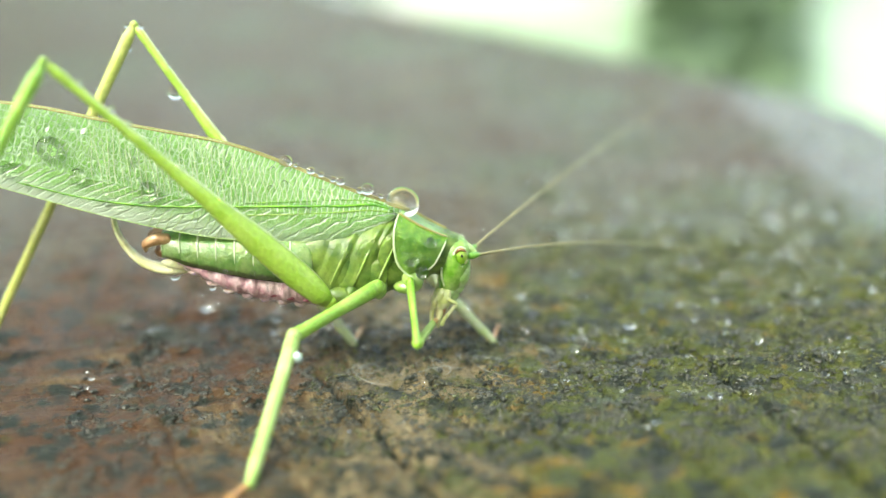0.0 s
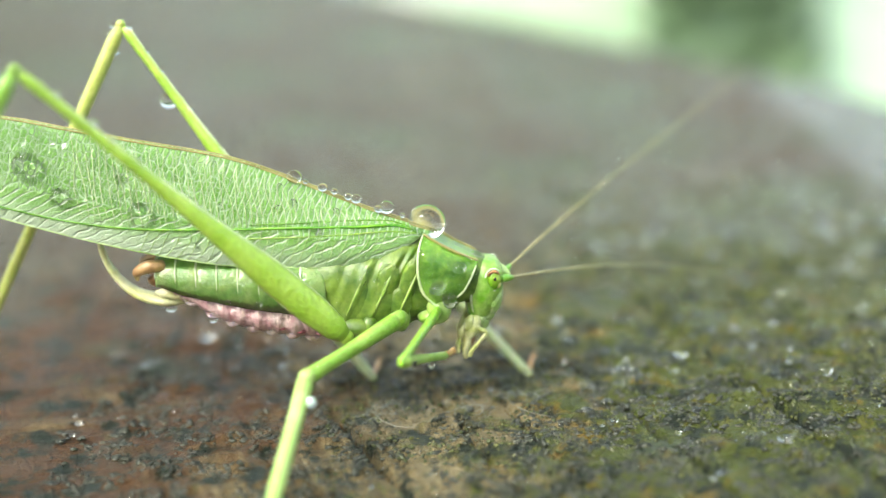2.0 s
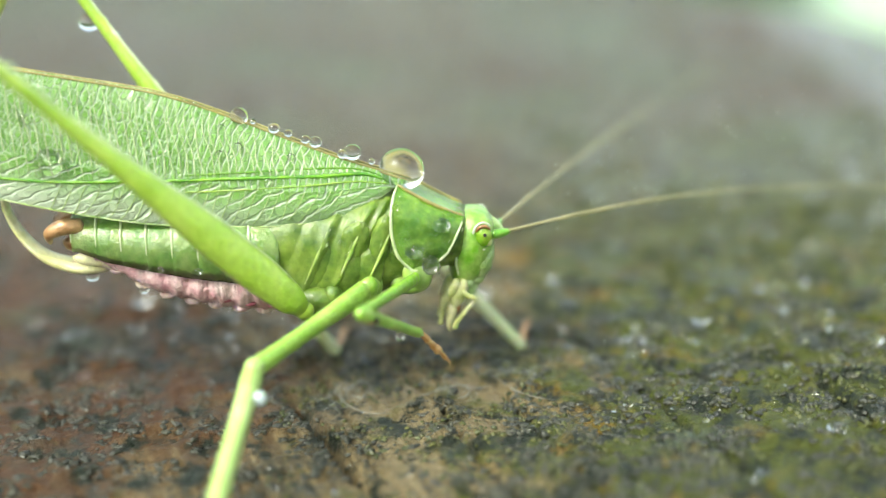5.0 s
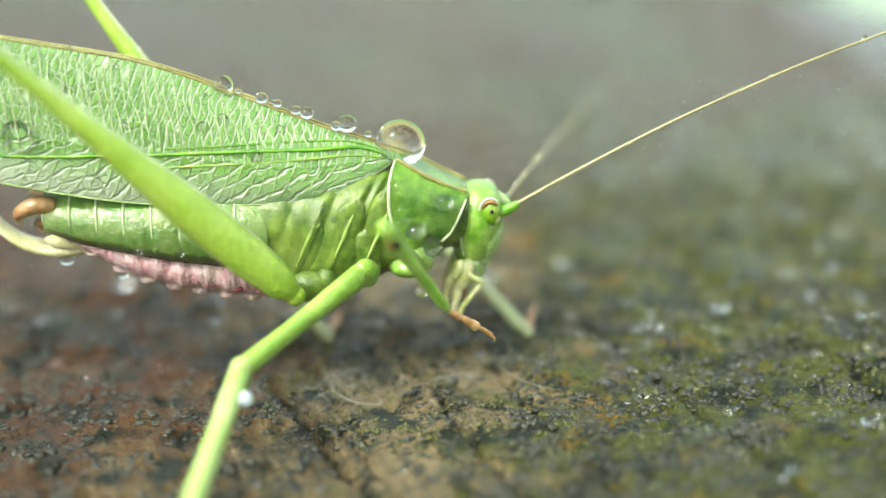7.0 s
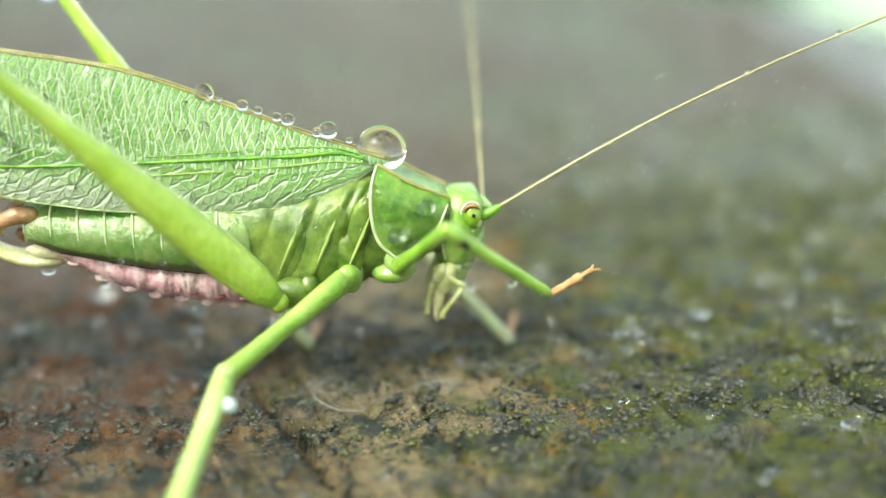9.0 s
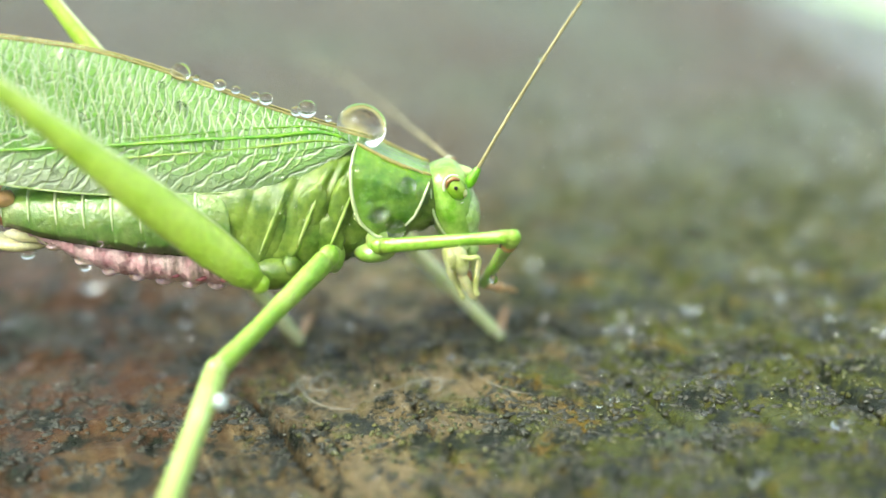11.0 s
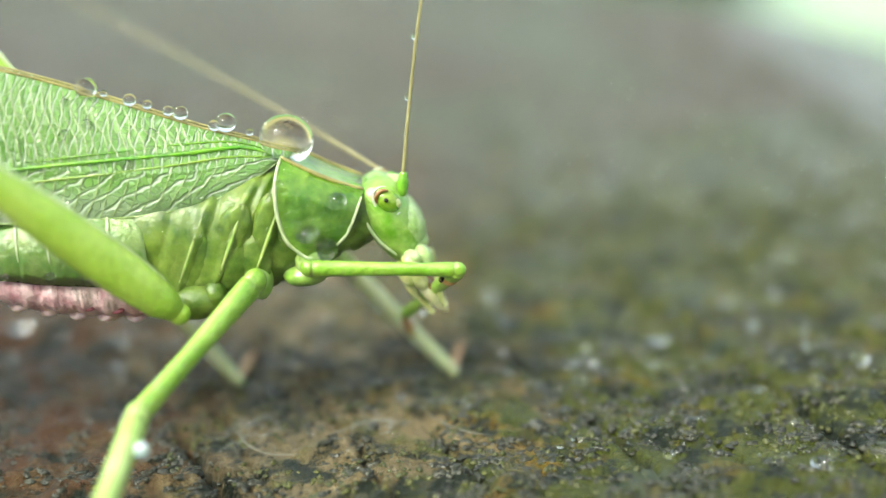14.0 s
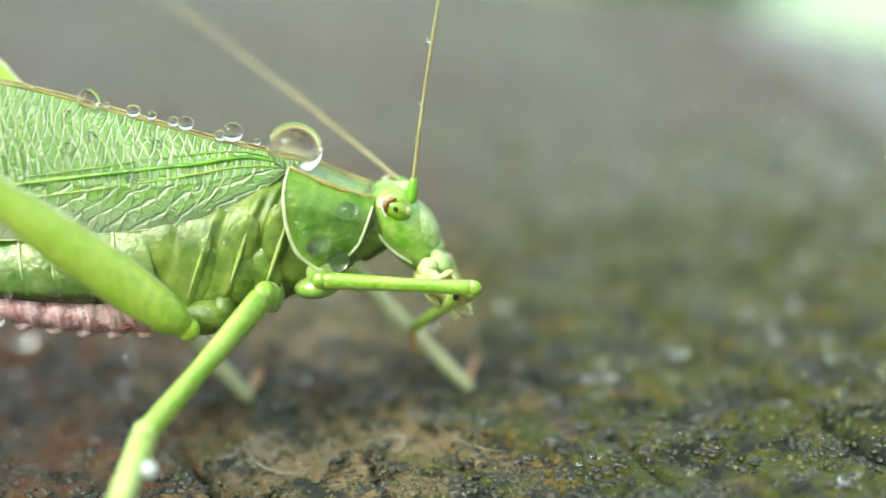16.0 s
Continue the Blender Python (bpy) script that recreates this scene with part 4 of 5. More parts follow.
def build_mist():
    """Flat rain beads clinging to the trunk."""
    rng = random.Random(23)
    for host, lo, hi, count in ((TRUNK[0], 6.2, 10.6, 120), (TRUNK[1], 7.5, 11.0, 60), (TRUNK[4], 8.3, 12.3, 70)):
        pool = [v for v in host.data.vertices if v.co.y / MM < MID - 0.6 and lo < v.co.z / MM < hi and abs(v.normal.y) > 0.2]
        pieces = []
        for _ in range(count):
            v = rng.choice(pool)
            c, r = v.co / MM, 0.06 + 0.3 * rng.random() ** 3
            pieces.append(ball(c, (r * rng.uniform(0.8, 1.2), r, r * 0.45), 7, 12, v.normal.to_track_quat("Z", "Y").to_matrix()))
        tagged(part("rain_film", mesh_from("rain_film", *joined(*pieces), WATER), host, "flat clear rain beads"), kind="stuff")


# ---- legs ----
def aim(p0, p1, roll_up=(0, 0, 1)):
    """The pose of a segment that starts at p0 and runs along its own x to p1."""
    d = (Vector(p1) - Vector(p0)).normalized()
    up = Vector(roll_up)
    y = up.cross(d).normalized()
    z = d.cross(y)
    m = Matrix((d, y, z)).transposed().to_4x4()
    m.translation = Vector(p0)
    return m


def knee_of(hip, foot, upper, lower, pole):
    """The knee between hip and foot, bent towards pole."""
    hip, foot = Vector(hip), Vector(foot)
    d = foot - hip
    far = min(d.length, (upper + lower) * 0.999)
    d.normalize()
    a = (upper * upper - lower * lower + far * far) / (2 * far)
    h = math.sqrt(max(upper * upper - a * a, 0.0))
    p = Vector(pole) - d * Vector(pole).dot(d)
    return hip + d * a + p.normalized() * h


def bristles(line, radius, count, long, seed):
    """Short stiff hairs along a segment that runs on x."""
    rng, out = random.Random(seed), []
    for _ in range(count):
        x, a = rng.uniform(0.15, 0.98) * line, rng.uniform(0, 6.28)
        r = radius * 0.8
        p = np.array((x, r * math.cos(a), r * math.sin(a)))
        q = p + long * np.array((0.7, math.cos(a), math.sin(a)))
        out.append(tube([p, (p + q) / 2, q], (0.022, 0.016, 0.006), 4, 3))
    return out


def segment_mesh(name, length, radii, material, flat=1.0, hairs=0, seed=0, sides=14, bow=0.0):
    n = 26
    pts = [(length * u, 0, bow * math.sin(math.pi * u)) for u in np.linspace(0, 1, 6)]
    pieces = [tube(pts, radii, sides, n, flat)]
    for x, r in ((0.0, radii[0] * (0.7 if length > 12 else 1.0)), (length, radii[-1])):
        # rounded joint
        pieces.append(ball((x, 0, 0), (r * 0.96, r * 0.96 * flat, r * 0.96), 10, sides))
    pieces += bristles(length, min(radii), hairs, 0.16, seed)
    return mesh_from(name, *joined(*pieces), material)


def tarsus_mesh(length):
    """Four lobed joints and a pair of claws, along x."""
    pieces, x = [], 0.0
    for share, r in ((0.3, 0.19), (0.2, 0.19), (0.18, 0.24), (0.32, 0.13)):
        l = share * length
        pieces.append(tube([(x - 0.05, 0, 0), (x + l * 0.5, 0, 0.02), (x + l, 0, -0.02)], (r * 0.7, r * 0.85, r), 9, 8))
        x += l
    for s in (-1, 1):
        pieces.append(tube([(x - 0.05, s * 0.05, 0), (x + 0.15, s * 0.16, 0.02), (x + 0.28, s * 0.2, -0.12)], (0.07, 0.05, 0.015), 6, 8))
    return mesh_from("tarsus", *joined(*pieces), ORANGE)


LEGS = []


def build_leg(kind, hip, knees, foot, tarsus, toe, fat, shin, lime, pale):
    """A standing leg. knees: rows of seconds and where the knee bends to; foot: where the shin ends on the plank; toe: the way the foot points."""
    knee, foot = Vector(knees[0][1:]), SET.inverted() @ Vector(foot)
    upper, lower = (knee - Vector(hip)).length, (knee - Vector(foot)).length
    femur = part("femur", segment_mesh("femur", upper, fat, lime, 0.7, 10, 3), katydid, kind + " thigh")
    if "hind" in kind:
        rad = np.interp(np.linspace(0.04, 0.97, 14), np.linspace(0, 1, len(fat)), fat)
        ridge = [(u * upper, -0.25 * r, 0.95 * r) for u, r in zip(np.linspace(0.04, 0.97, 14), rad)]
        part("thigh_ridge", mesh_from("thigh_ridge", *tube(ridge, (0.05, 0.10, 0.10, 0.08, 0.05), 7, 40), RIM), femur, "pale ridge along the thigh")
        low = [(u * upper, -0.45 * r, -0.72 * r) for u, r in zip(np.linspace(0.04, 0.97, 14), rad)]
        part("thigh_ridge", mesh_from("thigh_ridge", *tube(low, (0.03, 0.06, 0.06, 0.05, 0.04), 7, 40), PALE), femur, "pale ridge along the thigh")
        bars = []
        for k in range(30):
            x, r = (0.07 + 0.014 * k) * upper, float(np.interp(0.07 + 0.014 * k, np.linspace(0, 1, len(fat)), fat))
            bars.append(tube([(x - 0.12, -0.63 * r, 0.45 * r), (x, -0.715 * r, 0.1 * r), (x + 0.14, -0.66 * r, -0.38 * r)], (0.015, 0.05, 0.015), 6, 8))
        tagged(part("herringbone", mesh_from("herringbone", *joined(*bars), PALE), femur, "rows of fine pale cross ridges"), kind="stuff")
    tibia = part("tibia", segment_mesh("tibia", lower, shin, pale, 0.9, 46 if "hind" in kind else 26, 4), katydid, kind + " shin with fine bristles")
    foot_ob = part("tarsus", tarsus_mesh(tarsus), katydid, "orange " + kind + " foot")
    LEGS.append((femur, tibia, foot_ob, hip, foot, upper, lower, knees, toe))


HIND_FAT = (0.64, 0.88, 0.84, 0.63, 0.43, 0.31, 0.27, 0.25, 0.30)
THIN_FAT = (0.56, 0.52, 0.46, 0.43, 0.44, 0.50)
SHIN = (0.42, 0.38, 0.35, 0.33, 0.32, 0.30)
STOUT = (0.56, 0.50, 0.48, 0.47, 0.44, 0.38)


def build_legs():
    z = on_plank
    build_leg("hind leg", (-5.9, -0.2, 7.15), [(0, -20.3, -5.5, 23.75)], (-35.5, -9.0, z(-35.5, -9.0) + 0.2), 4.2, (-1.0, -0.2, 0.0), HIND_FAT, SHIN, FEMUR, LIME)
    build_leg("hind leg", (-7.7, 6.0, 7.6), [(0, -18.3, 9.5, 23.6)], (-32.0, 9.8, z(-32.0, 9.8) + 0.2), 4.2, (-1.0, 0.3, 0.0), HIND_FAT, SHIN, FEMUR, STRAW)
    build_leg("middle leg", (-3.0, 0.6, 7.75), [(0, -7.85, -4.02, 6.47), (2, -7.83, -4.06, 6.55), (4, -7.91, -3.89, 6.23), (7.5, -7.69, -3.36, 4.82), (11.5, -7.59, -3.59, 5.4), (14, -7.69, -3.54, 5.34), (16, -7.63, -3.57, 5.36)], (-10.2, -11.4, z(-10.2, -11.4) + 0.25), 2.9, (-0.5, -1.0, 0.0), THIN_FAT, STOUT, LIME, SHINGREEN)
    build_leg("middle leg", (-3.0, 6.4, 7.4), [(0, -8.6, 8.2, 6.2)], (-5.35, 10.2, z(-5.35, 10.2) + 0.25), 2.9, (0.15, 1.0, 0.0), THIN_FAT, SHIN, LIME, FARSHIN)
    build_leg("front leg", (-0.7, 6.0, 7.6), [(0, 0.1, 9.6, 5.7)], (4.55, 9.5, z(4.55, 9.5) + 0.25), 3.0, (0.2, 1.0, 0.0), THIN_FAT, SHIN, LIME, FARSHIN)


# the raised front leg: knee, end of the shin, tip of the foot, in the world
REACH = [
    (0, (-0.52, -4.41, 5.79), (0.43, 1.65, 4.88), (0.90, 4.15, 4.35)),
    (0.5, (-1.07, -4.46, 5.82), (0.40, 1.51, 5.06), (0.96, 3.99, 4.48)),
    (1, (-1.51, -4.57, 6.19), (-0.07, 1.35, 5.01), (0.46, 3.83, 4.47)),
    (1.5, (-2.15, -4.55, 6.53), (-0.14, 1.12, 5.02), (0.48, 3.58, 4.44)),
    (2, (-2.77, -4.51, 7.25), (-0.48, 0.92, 5.33), (0.12, 3.37, 4.74)),
    (2.5, (-3.28, -4.31, 7.34), (-0.21, 0.72, 5.44), (0.44, 3.13, 4.67)),
    (3, (-3.44, -4.24, 7.51), (-0.36, 0.72, 5.41), (0.27, 3.13, 4.66)),
    (3.5, (-3.61, -4.13, 7.51), (-0.76, 0.94, 5.36), (-0.04, 3.33, 4.64)),
    (4, (-3.82, -4.05, 7.73), (-0.91, 0.89, 5.36), (-0.07, 3.22, 4.57)),
    (6.5, (-1.99, -4.41, 9.32), (-0.30, -0.27, 5.02), (0.57, -1.35, 2.82)),
    (7, (-1.75, -3.74, 10.79), (0.59, -0.70, 5.92), (2.34, 0.33, 4.30)),
    (7.5, (-1.59, -3.15, 11.58), (1.85, -0.87, 6.95), (3.87, 0.76, 6.85)),
    (8, (-0.90, -3.27, 11.55), (3.17, -0.88, 7.53), (5.09, 0.80, 8.07)),
    (8.5, (-0.11, -3.47, 11.29), (4.06, -0.80, 7.55), (6.00, 0.86, 8.03)),
    (9, (1.36, -3.56, 10.64), (5.58, -1.18, 6.78), (7.60, 0.40, 7.18)),
    (11.5, (4.71, 0.39, 8.68), (2.78, 6.31, 4.04), (4.68, 7.85, 3.14)),
    (12, (4.66, 0.42, 8.74), (2.99, 6.43, 4.08), (4.88, 8.11, 3.46)),
    (12.5, (4.61, 0.43, 8.79), (2.50, 6.32, 4.21), (4.21, 8.08, 3.37)),
    (13, (4.59, 0.40, 8.74), (2.29, 6.27, 4.25), (3.72, 8.17, 3.20)),
    (13.5, (4.54, 0.43, 8.79), (1.96, 6.05, 4.23), (3.01, 7.74, 2.55)),
    (14, (4.39, 0.40, 8.59), (1.79, 6.14, 4.17), (2.86, 7.93, 2.61)),
    (14.5, (4.47, 0.38, 8.78), (1.91, 6.08, 4.28), (3.08, 7.86, 2.78)),
    (15, (4.45, 0.35, 8.65), (1.90, 6.03, 4.12), (2.91, 7.91, 2.63)),
    (15.5, (4.45, 0.25, 8.40), (1.83, 6.15, 4.17), (2.48, 7.71, 2.19)),
    (16, (4.42, 0.26, 8.40), (1.58, 6.12, 4.30), (2.25, 7.63, 2.30)),
]
FRONT = {}


def reach_at(t):
    ts = [r[0] for r in REACH]
    return [Vector([float(np.interp(t, ts, [r[k][c] for r in REACH])) for c in range(3)]) for k in (1, 2, 3)]


def front_poses(t):
    """Poses of thigh, shin and foot that keep their lengths."""
    hip = body_pose(t) @ Vector((-0.9, 0.9, 7.9))
    k, e, a = reach_at(t)
    knee = hip + (k - hip).normalized() * 5.75
    end = knee + (e - knee).normalized() * 6.2
    tip = end + (a - end).normalized() * 2.6
    side = (0.2, -0.3, 1)
    return aim(hip, knee, side), aim(knee, end, side), aim(end, tip, side)


def build_front_leg():
    FRONT["femur"] = part("femur", segment_mesh("femur", 5.75, (0.36, 0.33, 0.30, 0.28, 0.28, 0.33), FRONTGREEN, 0.8, 10, 5), katydid, "front leg thigh")
    pieces = [tube([(0, 0, 0), (0.5, 0, 0.02), (1.3, 0, 0), (3.6, 0, 0), (6.2, 0, 0)], (0.34, 0.38, 0.30, 0.25, 0.24), 12, 30), *bristles(6.2, 0.24, 26, 0.16, 8)]
    tibia = part("tibia", mesh_from("tibia", *joined(*pieces), LIME), katydid, "front leg shin with fine bristles")
    for s in (-1, 1):
        part("hearing_slit", mesh_from("hearing_slit", *ball((0.95, s * 0.33, -0.02), (0.28, 0.07, 0.15), 7, 10), BLACK), tibia, "black oval hearing spot")
    part("knee_patch", mesh_from("knee_patch", *ball((0.85, 0, -0.04), (0.55, 0.345, 0.325), 8, 12), ORANGE), tibia, "orange knee patch")
    FRONT["tibia"] = tibia
    FRONT["tarsus"] = part("tarsus", tarsus_mesh(2.6), katydid, "orange front leg foot")


# ---- rain drops on the insect: place in the resting trunk, radii, what they lie on ----
DROPS = []


def drop_mesh(r, seed, squash=0.8, sides=20):
    return mesh_from("rain_drop", *ball((0, 0, 0), (r, r * 0.97, r * squash), 12, sides, None, 0.0, seed), WATER)


def build_drops():
    def drop(p, r, label, squash=0.85, seed=0, turn=0.0):
        ob = part("rain_drop", drop_mesh(r, seed, squash))
        tagged(ob, label, "water drop", group="rain drops on the insect")
        DROPS.append((ob, Matrix.Translation(Vector(p)) @ Matrix.Rotation(turn, 4, "Y")))

    drop((-1.15, MID - 0.2, 12.46), 1.09, "large clear rain drop on the insect's shoulder", 0.9, 1, 0.4)
    for x, z, r in ((-8.35, 15.5, 0.44), (-7.75, 15.2, 0.14), (-6.83, 14.82, 0.27), (-6.2, 14.55, 0.2), (-5.45, 14.2, 0.22), (-5.0, 14.05, 0.3), (-3.8, 13.4, 0.25), (-3.35, 13.45, 0.42), (-2.5, 12.95, 0.16), (1.55, 10.35, 0.26), (1.3, 10.5, 0.15), (-10.3, 16.2, 0.1), (-11.6, 16.65, 0.08), (-14.5, 17.5, 0.09)):
        drop((x, MID - 0.25, z), r, "clear rain drop on the wing's upper edge", 0.9)
    lie = {x: z for x, z in ((-22.8, 17.23), (-21.17, 15.42), (-16.89, 14.24), (-17.81, 16.14), (-25.33, 15.96))}
    grid = np.array(wing_grid(-1, 300, 60)[0]).reshape(-1, 3)

    def on_wing(x, z):
        k = np.argmin((grid[:, 0] - x) ** 2 + (grid[:, 2] - z) ** 2)
        return float(grid[k, 1])

    for (x, z), r in zip(lie.items(), (0.78, 0.52, 0.66, 0.3, 0.5)):
        ob = part("rain_drop", mesh_from("rain_drop", *ball((0, 0, 0), (r, r * 0.6, r * 0.95), 14, 22), WATER))
        tagged(ob, "clear rain drop on the green wing", "water drop", group="rain drops on the insect")
        DROPS.append((ob, Matrix.Translation((x, on_wing(x, z) - r * 0.3, z))))
    for k, (x, z) in enumerate(((-12.68, 16.6), (-9.17, 15.1), (-8.47, 14.22), (-12.49, 14.27), (-6.13, 13.56), (-10.39, 12.73), (-13.94, 12.26), (-9.31, 13.97), (-16.6, 13.2), (-19.5, 13.6), (-22.88, 14.2), (-24.3, 14.9), (-7.2, 12.6), (-14.8, 15.9))):
        r = 0.13 + 0.1 * ((k * 7) % 5) / 4
        ob = part("rain_drop", mesh_from("rain_drop", *ball((0, 0, 0), (r, r * 0.5, r), 8, 12), WATER))
        tagged(ob, "small rain drop on the green wing", "water drop", group="rain drops on the insect")
        DROPS.append((ob, Matrix.Translation((x, on_wing(x, z) - r * 0.2, z))))
    drop((-16.0, MID - 0.3, 8.25), 0.34, "rain drop hanging under the insect's abdomen", 0.75)
    drop((-13.7, MID - 0.3, 7.35), 0.24, "rain drop hanging under the insect's abdomen", 0.6)
    drop((-0.1, MID - 2.35, 8.45), 0.42, "rain drop below the insect's neck shield", 1.1)
    drop((-0.75, MID - 2.55, 9.25), 0.5, "flat rain drop on the insect's neck shield", 0.7)
    drop((0.5, MID - 2.2, 10.3), 0.42, "flat rain drop on the insect's neck shield", 0.8)
    drop((-1.55, MID - 2.2, 11.3), 0.16, "small rain drop on the insect's neck shield", 1.0)
    drop((-4.2, MID - 1.6, 6.6), 0.3, "rain drop under the insect's breast", 0.8)
    drop((-9.0, 0.9, 10.0), 0.2, "small rain drop on the insect's side")
    drop((-12.4, 1.1, 9.1), 0.16, "small rain drop on the insect's side")
    drop((-10.7, 1.1, 8.9), 0.18, "small rain drop on the insect's side")


# leg drops: which leg, along the thigh (0..1) or shin (1..2), how far off its axis
def build_leg_drops():
    spots = [(0, 0.30, (0, -0.9, 0.1), 0.16), (0, 0.44, (0, -0.75, 0.2), 0.16), (0, 0.58, (0, -0.5, 0.1), 0.18), (0, 0.74, (0, -0.2, 0.42), 0.16), (0, 0.80, (0, 0.1, 0.42), 0.2), (0, 0.9, (0, 0, 0.4), 0.17), (0, 0.2, (0, -0.9, -0.2), 0.14),
             (1, 0.42, (0, -0.2, 0.45), 0.2), (1, 0.52, (0, -0.1, 0.42), 0.16), (1, 0.74, (0, -0.2, -0.6), 0.52), (1, 0.68, (0, 0, 0.42), 0.2), (1, 0.82, (0, 0, 0.4), 0.18), (1, 0.89, (0, 0, 0.4), 0.16), (1, 0.98, (0, 0, 0.38), 0.22), (1, 1.01, (0, 0, 0.42), 0.2), (1, 1.06, (0, 0, -0.4), 0.22),
             (1, 1.55, (0, -0.1, 0.32), 0.2), (1, 1.68, (0, 0, -0.3), 0.15), (1, 1.8, (0, 0, 0.3), 0.15), (2, 1.05, (0, 0.1, -0.38), 0.12), (4, 1.35, (0, 0, -0.35), 0.2)]
    femur, tibia, _, _, _, upper, lower, *_ = LEGS[2]
    # opaque white bead: the drop's bright highlight is put into its colour
    part("glint_white_bead", mesh_from("glint_white_bead", *ball((0.15 * lower, 0.58, -0.05), (0.34, 0.32, 0.34), 12, 16), GLINT), tibia, "rain bead with its white highlight put into the colour")
    for leg, u, off, r in spots:
        femur, tibia, _, _, _, upper, lower, *_ = LEGS[leg]
        host, x = (femur, u * upper) if u < 1 else (tibia, (u - 1) * lower)
        part("rain_bead", mesh_from("rain_bead", *ball((x, off[1], off[2]), (r, r, r * 0.92), 9, 14), WATER), host, "clear rain bead")
    rng = random.Random(31)
    for leg, count in ((0, 26), (1, 22), (2, 6), (3, 4)):
        femur, tibia, _, _, _, upper, lower, *_ = LEGS[leg]
        for k in range(count):
            u, a, r = 0.3 + 1.6 * (k + rng.random()) / count, rng.uniform(0.3, 2.8), rng.uniform(0.1, 0.24)
            host, x = (femur, u * upper) if u < 1 else (tibia, (u - 1) * lower)
            fat = float(np.interp(u, np.linspace(0, 1, 9), HIND_FAT)) if u < 1 and leg < 2 else 0.4
            part("rain_bead", mesh_from("rain_bead", *ball((x, -0.62 * fat * math.cos(a), fat * math.sin(a)), (r, r, r * 0.9), 8, 12), WATER), host, "clear rain bead")
    part("rain_bead", mesh_from("rain_bead", *ball((4.2, -0.1, -0.38), (0.2, 0.2, 0.24), 8, 12), WATER), FRONT["tibia"], "clear rain bead")


tagged(katydid, "bright green katydid with leaf-like wings, wet with rain drops", "insect")
build_thorax()
build_abdomen()
build_wing(-1)
build_wing(1)
build_pronotum()
build_mist()
HEAD_OB = build_head()
build_antenna(-1)
build_antenna(1)
build_legs()
build_front_leg()
build_drops()
build_leg_drops()


# ---- the garden behind ----
def build_ground():
    n, verts, faces = 60, [], []
    axis = [math.copysign(abs(u) ** 3.2, u) * 60000 for u in np.linspace(-1, 1, n)]
    for x in axis:
        for y in axis:
            d = max(0.0, math.hypot(x, y) - 400)
            verts.append((x, y, -62.0 + min(d * 0.02, 60) * (float(fbm(np.array([x / 900]), np.array([y / 900]), 77)[0]) - 0.5)))
    for i in range(n - 1):
        for j in range(n - 1):
            a = i * n + j
            faces.append((a, a + n, a + n + 1, a + 1))
    tagged(part("ground", mesh_from("ground", verts, faces, SOIL)), "pale wet gravel ground greened with algae", "ground", kind="structure")


def leaf_mesh(long, wide, droop, fold, seed):
    """A broad leaf along x with a midrib, drooping towards its tip, with wavy edges."""
    rng, grid = random.Random(seed), []
    ph = rng.uniform(0, 6)
    for u in np.linspace(0, 1, 14):
        w = wide * (math.sin(math.pi * min(1, u * 0.93 + 0.05)) ** 0.8) + 0.5
        row = []
        for v in np.linspace(-1, 1, 9):
            row.append((long * (u - 0.25 * droop * u * u), v * w, -droop * long * u * u * 0.55 + fold * w * abs(v) + 0.05 * w * math.sin(9 * u + 4 * v + ph)))
        grid.append(row)
    return mesh_from("leaf", *sheet(grid, (0, 0, -0.5)), BROADLEAF)


def build_broadleaf(x, y, count, spread, seed, long):
    """A low plant: a tuft of stalks, each with one broad light-green leaf."""
    rng = random.Random(seed)
    plant = new("broadleaf_plant")
    plant.location = Vector((x, y, -62)) * MM
    tagged(plant, "light green broad-leaved garden plant, wet and far out of focus", "plant", group="broad-leaved plants")
    shapes = [leaf_mesh(long * k, long * 0.30 * k, rng.uniform(0.3, 0.9), 0.22, seed + n) for n, k in enumerate((0.8, 1.0, 1.15, 0.9))]
    for k in range(count):
        a, h, out = 2 * math.pi * (k / count) + rng.uniform(-0.3, 0.3), rng.uniform(0.25, 1.0) * spread, rng.uniform(0.2, 0.8) * spread
        tip = (out * 0.7 * math.cos(a), out * 0.7 * math.sin(a), h)
        part("stalk", mesh_from("stalk", *tube([(rng.uniform(-5, 5), rng.uniform(-5, 5), -4), (tip[0] * 0.3, tip[1] * 0.3, h * 0.6), tip], (2.6, 2.2, 1.6), 6, 10), STEM), plant)
        turn = pose(0, 0, 0, rng.uniform(-20, 20), rng.uniform(-35, 5), math.degrees(a) + rng.uniform(-25, 25))
        turn.translation = Vector(tip) * MM
        part("leaf", shapes[k % 4], plant, "", turn)


